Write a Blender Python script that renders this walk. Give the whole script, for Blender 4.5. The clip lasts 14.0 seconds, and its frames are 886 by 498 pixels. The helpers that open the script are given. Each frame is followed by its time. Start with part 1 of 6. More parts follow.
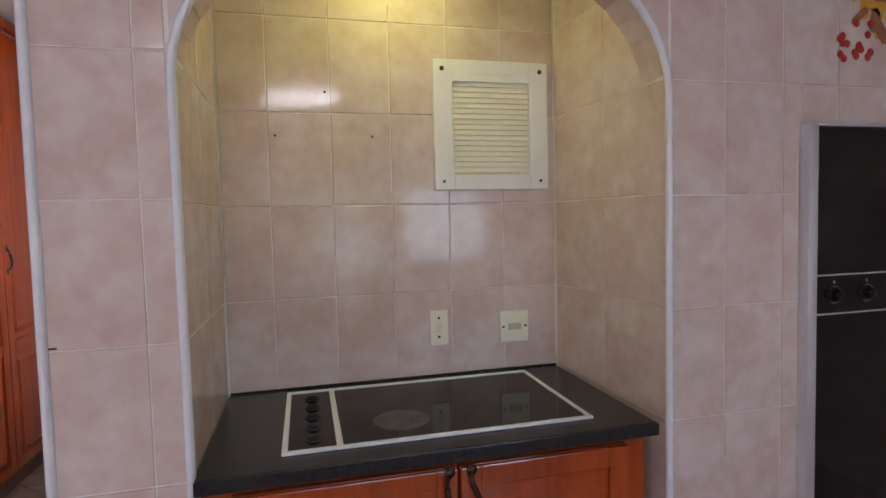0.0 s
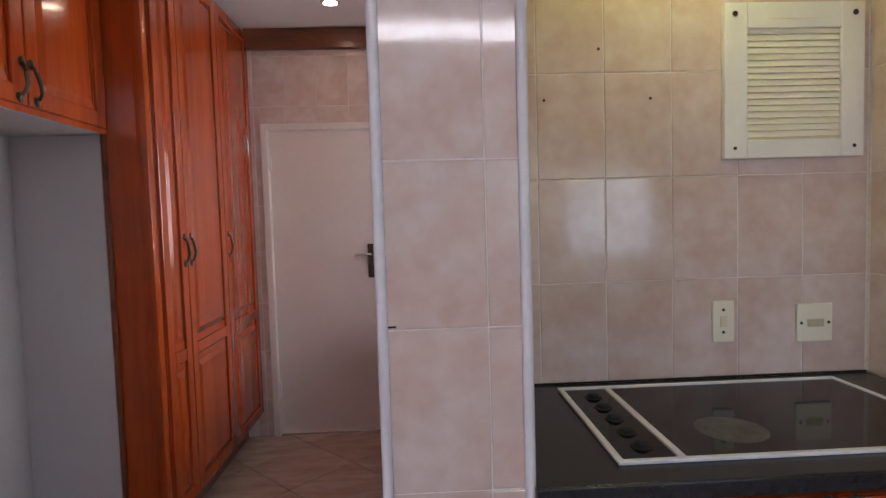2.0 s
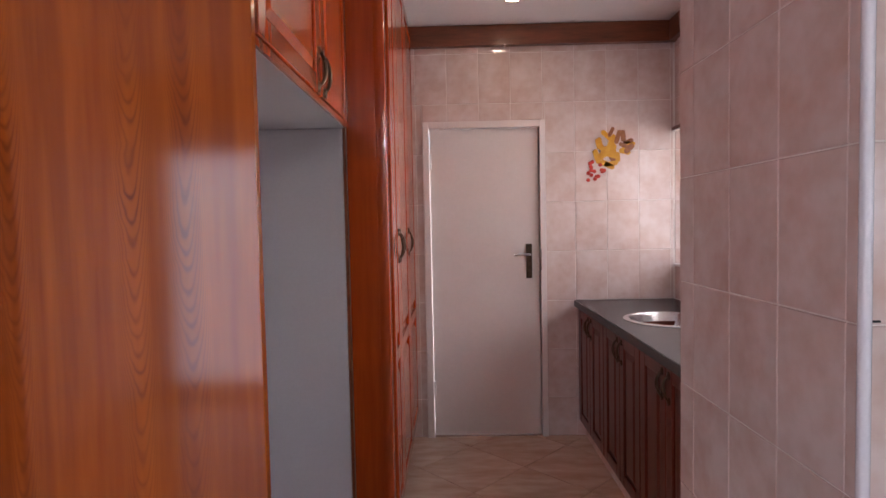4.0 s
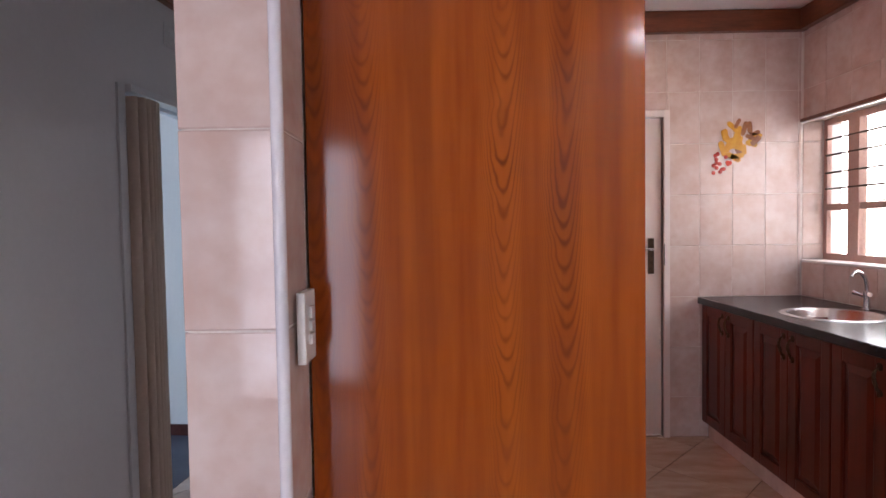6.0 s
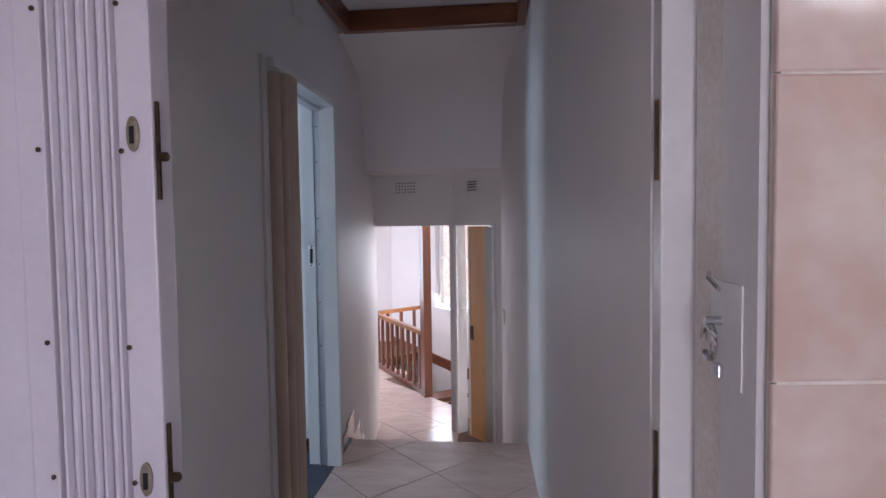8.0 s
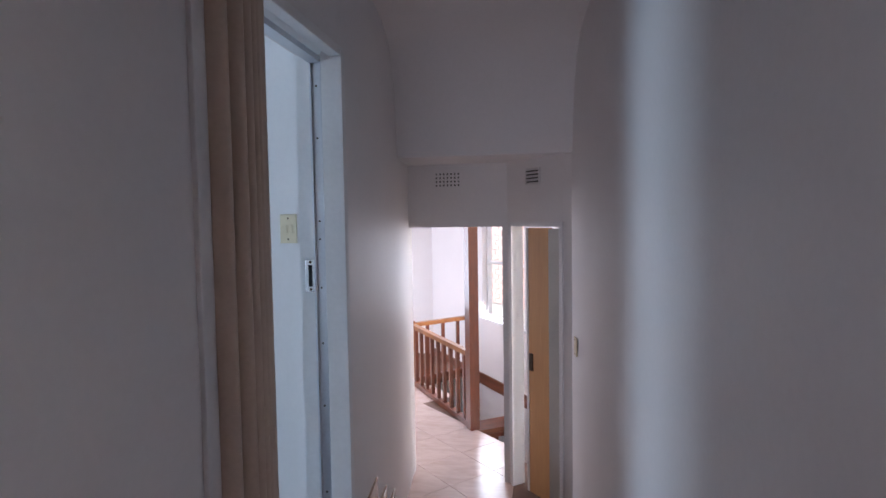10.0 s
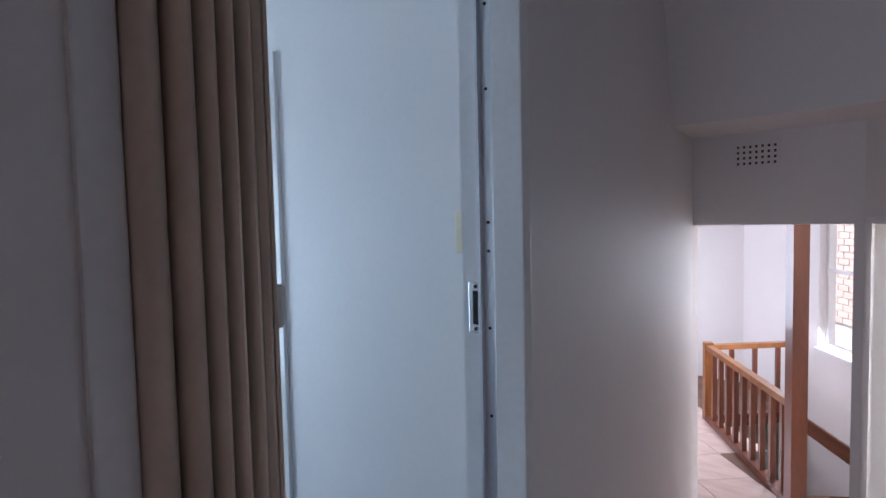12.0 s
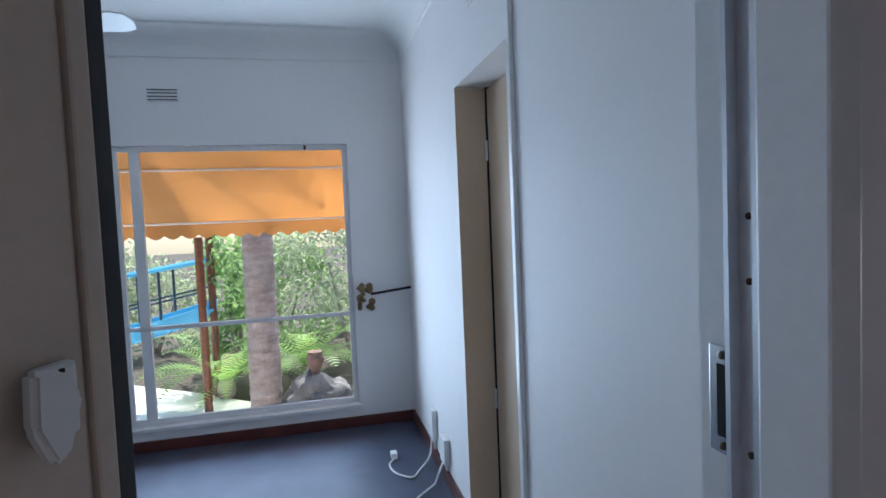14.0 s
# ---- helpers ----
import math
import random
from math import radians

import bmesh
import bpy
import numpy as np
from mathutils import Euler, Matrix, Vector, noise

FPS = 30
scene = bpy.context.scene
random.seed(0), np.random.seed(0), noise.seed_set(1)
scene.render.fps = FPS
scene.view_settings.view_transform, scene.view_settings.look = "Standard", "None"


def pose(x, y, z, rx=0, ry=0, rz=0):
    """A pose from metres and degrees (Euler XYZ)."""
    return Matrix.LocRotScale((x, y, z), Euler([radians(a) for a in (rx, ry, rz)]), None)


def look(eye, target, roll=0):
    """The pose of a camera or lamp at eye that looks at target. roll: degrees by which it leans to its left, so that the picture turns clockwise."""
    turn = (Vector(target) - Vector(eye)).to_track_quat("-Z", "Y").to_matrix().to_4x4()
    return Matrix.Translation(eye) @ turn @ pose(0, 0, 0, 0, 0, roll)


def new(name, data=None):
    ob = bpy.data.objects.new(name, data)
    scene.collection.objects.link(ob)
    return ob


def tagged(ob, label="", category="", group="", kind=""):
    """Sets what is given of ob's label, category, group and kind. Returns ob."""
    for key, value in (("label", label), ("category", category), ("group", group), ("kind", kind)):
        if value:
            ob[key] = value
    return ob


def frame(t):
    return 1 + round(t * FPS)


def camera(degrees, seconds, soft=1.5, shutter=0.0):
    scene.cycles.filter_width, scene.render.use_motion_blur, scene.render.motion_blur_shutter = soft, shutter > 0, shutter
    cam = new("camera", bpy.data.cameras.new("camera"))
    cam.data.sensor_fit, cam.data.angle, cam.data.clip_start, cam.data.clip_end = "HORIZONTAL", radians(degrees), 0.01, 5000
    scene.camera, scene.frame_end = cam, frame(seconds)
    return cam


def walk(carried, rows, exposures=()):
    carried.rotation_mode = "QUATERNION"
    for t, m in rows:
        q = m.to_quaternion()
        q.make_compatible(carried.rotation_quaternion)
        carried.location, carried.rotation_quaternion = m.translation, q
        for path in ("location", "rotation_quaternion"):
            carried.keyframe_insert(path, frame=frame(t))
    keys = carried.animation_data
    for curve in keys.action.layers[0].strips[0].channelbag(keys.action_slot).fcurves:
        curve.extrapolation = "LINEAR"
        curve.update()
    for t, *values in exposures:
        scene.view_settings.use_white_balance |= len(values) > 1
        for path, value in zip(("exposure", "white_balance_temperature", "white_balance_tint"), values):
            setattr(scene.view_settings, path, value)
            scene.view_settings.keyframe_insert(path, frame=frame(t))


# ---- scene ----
cam = camera(77.4, 14.0)
PATH = [
    (0, (-0.027, -0.037, 1.509), (0.457, 1.9, 1.398), -1.4),
    (0.5, (-0.121, 0.002, 1.499), (0.287, 1.957, 1.39), -1.5),
    (1, (-0.244, 0.067, 1.485), (0.081, 2.037, 1.379), -1.6),
    (1.5, (-0.39, 0.18, 1.469), (-0.182, 2.166, 1.357), -1.7),
    (2, (-0.524, 0.262, 1.454), (-0.437, 2.257, 1.342), -1.7),
    (2.5, (-0.729, 0.295, 1.461), (-0.714, 2.292, 1.352), -1.7),
    (3, (-0.954, 0.323, 1.465), (-0.978, 2.32, 1.359), -1.5),
    (5.3, (-1.864, 0.349, 1.379), (-1.902, 2.347, 1.311), -1.1),
    (5.5, (-1.947, 0.377, 1.378), (-1.975, 2.375, 1.305), -0.9),
    (6, (-2.159, 0.446, 1.381), (-2.179, 2.444, 1.306), -0.9),
    (6.5, (-2.393, 0.521, 1.377), (-2.392, 2.52, 1.301), -0.7),
    (7, (-2.653, 0.525, 1.399), (-2.641, 2.524, 1.307), -1.0),
    (7.5, (-2.823, 0.613, 1.384), (-2.821, 2.611, 1.296), -0.9),
    (8, (-2.967, 0.765, 1.395), (-2.965, 2.763, 1.301), -0.8),
    (10.5, (-3.031, 2.091, 1.429), (-3.33, 4.065, 1.319), -1.0),
    (11, (-3.027, 2.359, 1.424), (-3.576, 4.279, 1.318), -1.2),
    (11.5, (-2.984, 2.59, 1.437), (-3.837, 4.396, 1.332), -1.5),
    (12, (-2.988, 2.752, 1.443), (-4.137, 4.384, 1.331), -1.3),
    (12.5, (-3.051, 2.974, 1.448), (-4.404, 4.441, 1.327), -0.9),
    (13, (-3.087, 3.157, 1.452), (-4.637, 4.42, 1.33), -1.8),
    (13.5, (-3.144, 3.338, 1.456), (-4.892, 4.302, 1.339), -2.3),
    (14, (-3.223, 3.418, 1.44), (-5.112, 4.068, 1.333), -2.4),
]
EXPOSURES = [(0, 1.12, 6300, 16), (1, 1.02, 6300, 16), (2.5, 1.12, 6300, 16), (3.0, 1.3, 6320, 17), (5.5, 1.55, 6420, 18), (6.5, 1.68, 6330, 14), (7, 1.6, 6330, 14), (7.5, 1.5, 6180, 15), (8, 1.42, 6180, 15), (10.5, 1.53, 6150, 15), (11.5, 1.36, 6050, 14), (12.5, 1.21, 6050, 14), (13, 1.1, 6050, 14), (13.5, 1.08, 6050, 14), (14, 1.0, 6050, 14)]
walk(cam, [(t, look(eye, target, roll)) for t, eye, target, roll in PATH], EXPOSURES)

# ---- light ----
world = bpy.data.worlds.new("world")
scene.world = world
world.use_nodes = True
wn = world.node_tree.nodes
sky = wn.new("ShaderNodeTexSky")
sky.sky_type = "NISHITA"
sky.sun_disc = False
sky.sun_elevation = radians(62)
sky.sun_rotation = radians(-70)
wn["Background"].inputs[1].default_value = 0.15
world.node_tree.links.new(sky.outputs[0], wn["Background"].inputs[0])


def sun_lamp():
    d = bpy.data.lights.new("sun", "SUN")
    d.energy, d.angle, d.color = 5.0, radians(0.5), (1.0, 0.95, 0.87)
    ob = new("sun", d)
    ob.matrix_world = look((-6.0, 2.0, 20.0), (-6.0 + 20 * 0.499, 2.0 - 20 * 0.18, 0.0))
    return ob


sun_lamp()


def area(name, eye, target, w, h, power, col=(1, 1, 1), spread=180):
    d = bpy.data.lights.new(name, "AREA")
    d.shape, d.size, d.size_y, d.energy, d.color = "RECTANGLE", w, h, power, col
    d.spread = radians(spread)
    ob = new(name, d)
    ob.matrix_world = look(eye, target)
    return ob


# daylight in the openings, and one unseen fill lamp in the stair hall
area("daylight_back_door", (-3.35, -2.02, 1.1), (-3.35, 2, 1.1), 0.85, 1.95, 9.5, (0.86, 0.86, 1.0), 160)
area("daylight_kitchen_window", (1.5, -2.02, 1.42), (1.4, 2, 1.35), 0.85, 0.8, 4.5, (0.66, 0.81, 1.0))
area("daylight_kitchen_pane", (0.45, -2.02, 1.25), (0.4, 2, 1.2), 0.42, 0.5, 0.8, (0.66, 0.85, 1.0))
area("daylight_sink_window", (0.22, 3.1, 1.58), (-3, 3.0, 1.2), 1.5, 0.85, 2.4, (0.88, 0.93, 1.0))
area("daylight_bedroom_window", (-7.18, 2.8, 1.05), (-3, 2.8, 1.3), 1.5, 1.72, 21, (0.56, 0.79, 1.0))
area("daylight_stair_window", (-3.85, 8.45, 0.75), (-5.5, 7.4, 0.0), 0.6, 1.1, 14, (0.84, 0.90, 1.0))
# no opening on this side: lamp added to brighten hall and passage
area("daylight_stair_hall", (-6.6, 8.4, 0.7), (-4, 8.2, 0.0), 1.6, 1.4, 18, (0.80, 0.86, 1.0))

# ---- materials ----


def mat(name, a, b=None, rough=0.5, metal=0.0, scale=6.0, fine=60.0, bump=0.05, stretch=(1, 1, 1), coat=0.0, shift=False, ior=1.45, fine_mix=0.35, detail=6.0):
    """Two tones mixed by noise at two scales, with a fine relief."""
    m = bpy.data.materials.new(name)
    m.use_nodes = True
    n, l = m.node_tree.nodes, m.node_tree.links
    p = n["Principled BSDF"]
    p.inputs["Roughness"].default_value, p.inputs["Metallic"].default_value = rough, metal
    p.inputs["Coat Weight"].default_value, p.inputs["Coat Roughness"].default_value = coat, 0.08
    p.inputs["IOR"].default_value = ior
    b = b or tuple(c * 0.85 for c in a)
    tc = n.new("ShaderNodeTexCoord")
    mp = n.new("ShaderNodeMapping")
    mp.inputs["Scale"].default_value = stretch
    l.new(tc.outputs["Object"], mp.inputs["Vector"])
    if shift:
        info = n.new("ShaderNodeObjectInfo")
        mul = n.new("ShaderNodeMath")
        mul.operation = "MULTIPLY"
        mul.inputs[1].default_value = 37.0
        l.new(info.outputs["Random"], mul.inputs[0])
        l.new(mul.outputs[0], mp.inputs["Location"])
    big, small = n.new("ShaderNodeTexNoise"), n.new("ShaderNodeTexNoise")
    for t, s in ((big, scale), (small, fine)):
        t.inputs["Scale"].default_value, t.inputs["Detail"].default_value = s, detail
        l.new(mp.outputs[0], t.inputs["Vector"])
    mix = n.new("ShaderNodeMix")
    mix.inputs[0].default_value = fine_mix
    l.new(big.outputs[0], mix.inputs[2])
    l.new(small.outputs[0], mix.inputs[3])
    ramp = n.new("ShaderNodeValToRGB")
    ramp.color_ramp.elements[0].position, ramp.color_ramp.elements[1].position = 0.36, 0.64
    ramp.color_ramp.elements[0].color, ramp.color_ramp.elements[1].color = (*b, 1), (*a, 1)
    l.new(mix.outputs[0], ramp.inputs[0])
    l.new(ramp.outputs[0], p.inputs["Base Color"])
    if bump:
        bp = n.new("ShaderNodeBump")
        bp.inputs["Strength"].default_value, bp.inputs["Distance"].default_value = bump, 0.01
        l.new(mix.outputs[0], bp.inputs["Height"])
        l.new(bp.outputs[0], p.inputs["Normal"])
    return m


TILE = mat("glazed_tile", (0.69, 0.575, 0.535), (0.585, 0.425, 0.365), 0.10, scale=7, fine=22, bump=0.035, shift=True, detail=3)
GROUT = mat("grout", (0.84, 0.79, 0.75), (0.62, 0.54, 0.48), 0.85, scale=5, fine=90, bump=0.15)
BEAD = mat("white_edge_bead", (0.80, 0.79, 0.82), (0.72, 0.70, 0.74), 0.25, scale=3, fine=40, bump=0.02)
PALE_TILE = mat("pale_floor_tile", (0.72, 0.56, 0.49), (0.60, 0.44, 0.37), 0.26, scale=5, fine=14, bump=0.03, stretch=(0.7, 2.2, 1), shift=True)
FLOOR_TILE = mat("floor_tile", (0.62, 0.47, 0.37), (0.47, 0.32, 0.23), 0.16, scale=5, fine=14, bump=0.03, stretch=(0.7, 2.2, 1), shift=True)
FLOOR_GROUT = mat("floor_grout", (0.22, 0.13, 0.09), (0.14, 0.08, 0.06), 0.9, scale=5, fine=90, bump=0.1)
PAINT = mat("wall_paint", (0.81, 0.77, 0.755), (0.77, 0.73, 0.715), 0.55, scale=1.5, fine=45, bump=0.05)
CEIL = mat("ceiling_paint", (0.80, 0.78, 0.76), (0.74, 0.72, 0.70), 0.8, scale=2, fine=60, bump=0.04)
DOORPAINT = mat("door_paint", (0.78, 0.70, 0.66), (0.73, 0.65, 0.61), 0.35, scale=2, fine=50, bump=0.03)
TRIMPAINT = mat("trim_paint", (0.82, 0.80, 0.79), (0.74, 0.72, 0.71), 0.3, scale=3, fine=50, bump=0.05)
CHERRY = mat("varnished_cherry", (0.40, 0.062, 0.008), (0.28, 0.036, 0.004), 0.20, scale=9, fine=50, bump=0.03, stretch=(1, 1, 0.07), coat=0.5)
DARKWOOD = mat("dark_cornice_wood", (0.22, 0.065, 0.026), (0.11, 0.034, 0.014), 0.3, scale=4, fine=30, bump=0.05, stretch=(0.5, 0.5, 4), coat=0.3)
MELAMINE = mat("grey_white_melamine", (0.50, 0.475, 0.485), (0.46, 0.435, 0.445), 0.45, scale=1.5, fine=80, bump=0.02)
COUNTER = mat("black_counter", (0.022, 0.023, 0.026), (0.009, 0.009, 0.011), 0.25, scale=60, fine=260, bump=0.05, fine_mix=0.5)
GLASSBLACK = mat("ceramic_glass", (0.010, 0.009, 0.009), (0.006, 0.005, 0.005), 0.07, scale=5, fine=60, bump=0.0, ior=1.33)
STEEL = mat("brushed_steel", (0.72, 0.72, 0.73), (0.60, 0.60, 0.61), 0.25, metal=1.0, scale=10, fine=120, bump=0.03)
ALU = mat("aluminium", (0.74, 0.75, 0.78), (0.64, 0.65, 0.68), 0.35, metal=0.7, scale=5, fine=90, bump=0.02)
BRONZE = mat("dark_bronze", (0.10, 0.06, 0.035), (0.04, 0.025, 0.015), 0.35, metal=0.8, scale=40, fine=150, bump=0.1)
CREAM = mat("cream_plastic", (0.78, 0.69, 0.50), (0.72, 0.62, 0.43), 0.35, scale=10, fine=100, bump=0.02)
WHITEP = mat("white_plastic", (0.82, 0.80, 0.77), (0.77, 0.75, 0.72), 0.3, scale=10, fine=100, bump=0.02)
DARKHOLE = mat("dark_recess", (0.02, 0.02, 0.02), (0.012, 0.012, 0.012), 0.9, scale=10, fine=50, bump=0.0)
CARPET = mat("dark_carpet", (0.085, 0.092, 0.13), (0.050, 0.053, 0.08), 0.48, scale=4, fine=220, bump=0.5)
MAHOG = mat("red_skirting", (0.13, 0.035, 0.028), (0.07, 0.02, 0.016), 0.3, scale=8, fine=50, bump=0.04)
ORANGEWOOD = mat("orange_rail_wood", (0.34, 0.13, 0.035), (0.20, 0.065, 0.018), 0.3, scale=9, fine=60, bump=0.04, stretch=(1, 1, 0.2), coat=0.3)
TAN = mat("tan_door", (0.62, 0.47, 0.34), (0.55, 0.40, 0.28), 0.4, scale=2, fine=60, bump=0.03)
ACCORDION = mat("beige_vinyl", (0.66, 0.53, 0.43), (0.58, 0.46, 0.36), 0.38, scale=3, fine=70, bump=0.04)


def glass_mat():
    m = bpy.data.materials.new("window_glass")
    m.use_nodes = True
    p = m.node_tree.nodes["Principled BSDF"]
    p.inputs["Base Color"].default_value = (0.95, 0.98, 0.97, 1)
    p.inputs["Roughness"].default_value, p.inputs["Transmission Weight"].default_value, p.inputs["IOR"].default_value = 0.0, 1.0, 1.1
    return m


GLASS = glass_mat()


def glow_mat(name, col, power):
    m = bpy.data.materials.new(name)
    m.use_nodes = True
    p = m.node_tree.nodes["Principled BSDF"]
    p.inputs["Base Color"].default_value = (*col, 1)
    p.inputs["Emission Color"].default_value, p.inputs["Emission Strength"].default_value = (*col, 1), power
    return m


LAMP = glow_mat("lit_lamp", (1.0, 0.78, 0.52), 32.0)
TUBE = glow_mat("lit_tube", (0.95, 0.97, 1.0), 33.0)

# ---- mesh helpers ----


def box(bm, x0, x1, y0, y1, z0, z1, bevel=0.0):
    vs = [bm.verts.new((x, y, z)) for x in (x0, x1) for y in (y0, y1) for z in (z0, z1)]
    fs = [bm.faces.new([vs[i] for i in f]) for f in ((0, 1, 3, 2), (4, 6, 7, 5), (0, 4, 5, 1), (2, 3, 7, 6), (0, 2, 6, 4), (1, 5, 7, 3))]
    if bevel:
        es = list({e for f in fs for e in f.edges})
        bmesh.ops.bevel(bm, geom=es, offset=bevel, segments=2, affect="EDGES", profile=0.6)
    return bm


def boxes(*dims, bevel=0.0):
    bm = bmesh.new()
    for d in dims:
        one = bmesh.new()
        box(one, *d, bevel=bevel)
        me = bpy.data.meshes.new("tmp")
        one.to_mesh(me)
        one.free()
        bm.from_mesh(me)
        bpy.data.meshes.remove(me)
    return bm


def rod(bm, a, b, r, r2=None, seg=12):
    a, b = Vector(a), Vector(b)
    q = (b - a).to_track_quat("Z", "Y").to_matrix().to_4x4()
    m = Matrix.Translation((a + b) / 2) @ q
    bmesh.ops.create_cone(bm, cap_ends=True, segments=seg, radius1=r, radius2=r if r2 is None else r2, depth=(b - a).length, matrix=m)
    return bm


def sweep(bm, pts, r, seg=8, cap=True):
    """A tube along points."""
    pts = [Vector(p) for p in pts]
    rings = []
    up = Vector((0.13, 0.31, 0.94))
    for i, p in enumerate(pts):
        d = (pts[min(i + 1, len(pts) - 1)] - pts[max(i - 1, 0)]).normalized()
        u = d.cross(up).normalized()
        v = u.cross(d)
        rr = r[i] if isinstance(r, (list, tuple)) else r
        rings.append([bm.verts.new(p + rr * (math.cos(k * math.tau / seg) * u + math.sin(k * math.tau / seg) * v)) for k in range(seg)])
    for A, B in zip(rings, rings[1:]):
        for k in range(seg):
            bm.faces.new((A[k], A[(k + 1) % seg], B[(k + 1) % seg], B[k]))
    if cap:
        bm.faces.new(rings[0][::-1])
        bm.faces.new(rings[-1])
    return bm


def lathe(bm, profile, centre, axis="z", seg=24):
    """A solid of revolution: profile of (radius, height)."""
    c = Vector(centre)
    rings = []
    for r, h in profile:
        ring = []
        for k in range(seg):
            a = k * math.tau / seg
            p = {"z": (r * math.cos(a), r * math.sin(a), h), "y": (r * math.cos(a), h, r * math.sin(a)), "x": (h, r * math.cos(a), r * math.sin(a))}[axis]
            ring.append(bm.verts.new(c + Vector(p)))
        rings.append(ring)
    for A, B in zip(rings, rings[1:]):
        for k in range(seg):
            bm.faces.new((A[k], A[(k + 1) % seg], B[(k + 1) % seg], B[k]))
    bm.faces.new(rings[0])
    bm.faces.new(rings[-1])
    return bm


def prism(bm, poly, axis, a, b):
    """A polygon pushed along an axis: for x the polygon is (y, z), for y (x, z), for z (x, y)."""
    def at(p, w):
        return {"x": (w, p[0], p[1]), "y": (p[0], w, p[1]), "z": (p[0], p[1], w)}[axis]
    A = [bm.verts.new(at(p, a)) for p in poly]
    B = [bm.verts.new(at(p, b)) for p in poly]
    n = len(poly)
    bm.faces.new(A)
    bm.faces.new(B[::-1])
    for i in range(n):
        bm.faces.new((A[i], B[i], B[(i + 1) % n], A[(i + 1) % n]))
    return bm


def part(name, bm, material, parent=None, label="", smooth=False):
    bmesh.ops.recalc_face_normals(bm, faces=bm.faces)
    me = bpy.data.meshes.new(name)
    bm.to_mesh(me)
    bm.free()
    me.materials.append(material)
    if smooth:
        for p in me.polygons:
            p.use_smooth = True
        me.set_sharp_from_angle(angle=radians(38))
    ob = new(name, me)
    if parent:
        ob.parent = parent
        ob.matrix_parent_inverse = Matrix.Translation(-parent.location)
    return tagged(ob, label)


def thing(name, label, category, group="", kind="", at=(0, 0, 0)):
    ob = new(name)
    ob.location = at
    return tagged(ob, label, category, group, kind)


def structure(name, bm, material, label="", category=""):
    return tagged(part(name, bm, material), label, category, kind="structure")

# ---- the large structure ----
H = 2.72          # ceiling of the upper floor
LOW = -0.62       # floor of the lower landing
FRONT, BACK = 1.365, 2.02   # tiled kitchen wall and the back of the hob niche
NL, NR = -0.31, 1.0         # hob niche
FARY = 4.02       # end wall of the scullery
PL, PR = -3.86, -2.73       # passage walls
STEP = 4.16


def quad_wall(name, a, b, z0, z1, thick, material, label):
    """An upright wall from plan point a to b, thick to the right of that line."""
    a, b = Vector((*a, 0)), Vector((*b, 0))
    d = (b - a).normalized()
    n = Vector((d.y, -d.x, 0)) * thick
    bm = prism(bmesh.new(), [(p.x, p.y) for p in (a, b, b + n, a + n)], "z", z0, z1)
    return structure(name, bm, material, label, "wall")


floor = structure("floor", boxes((-3.98, 2.9, -2.2, 1.56, -0.12, -0.005), (-2.5, 0.3, 1.56, 4.2, -0.12, -0.005)), FLOOR_GROUT,
                  "floor of square tiles laid on the diagonal with dark joints", "floor")
ceiling = structure("ceiling", boxes((-4.1, 3.0, -2.35, 1.37, H, H + 0.1), (-4.0, 0.5, 1.37, 4.3, H, H + 0.1)), CEIL, "white painted ceiling of kitchen and passage", "ceiling")

# kitchen wall with the arched hob niche
ARC_R, ARC_H, ARC_Z = 0.45, 0.39, 1.85     # the rounded shoulders of the arch


def arch_z(x):
    """Height of the arch above x."""
    u = min(x - NL, NR - x)
    if u >= ARC_R:
        return ARC_Z + ARC_H
    return ARC_Z + ARC_H * math.sqrt(max(0.0, 1 - ((ARC_R - u) / ARC_R) ** 2))


ARCH = [NL + ARC_R * (1 - math.cos(k * math.pi / 20)) for k in range(11)]
ARCH = ARCH + [NR - (x - NL) for x in reversed(ARCH)]
bm = boxes((-0.604, NL, FRONT, 2.18, 0, H), (NR, 2.9, FRONT, 2.18, 0, H), (NL, NR, BACK, 2.18, 0, H), (NL, NR, FRONT, BACK, 2.55, H))
prism(bm, [(x, arch_z(x)) for x in ARCH] + [(NR, H - 0.05), (NL, H - 0.05)], "y", FRONT, FRONT + 0.12)
prism(bm, [(0.957, BACK), (NR + 0.01, BACK), (NR + 0.01, FRONT + 0.002), (NR, FRONT + 0.002)], "z", 0, 2.56)
wall_hob = structure("wall_hob", bm, GROUT, "tiled kitchen wall with an arched hob niche", "wall")

# scullery
wall_scullery = structure("wall_scullery", boxes((-2.36, -1.505, FARY, FARY + 0.12, 0, H), (-0.778, 0.3, FARY, FARY + 0.12, 0, H), (-1.505, -0.778, FARY, FARY + 0.12, 2.065, H)), GROUT,
                          "tiled end wall of the scullery with a door", "wall")
wall_sink = structure("wall_sink", boxes((0.11, 0.36, 2.18, FARY, 0, 1.13), (0.11, 0.36, 2.18, FARY, 2.03, H), (0.11, 0.36, 2.18, 2.35, 1.13, 2.03)), GROUT, "tiled wall with a deep window recess above the sink", "wall")
structure("wall_cupboard_back", prism(bmesh.new(), [(-2.664, 1.62), (PR, STEP), (PR + 0.02, STEP), (-2.60, 1.62)], "z", 0, H), PAINT, "plain wall between passage and scullery", "wall")

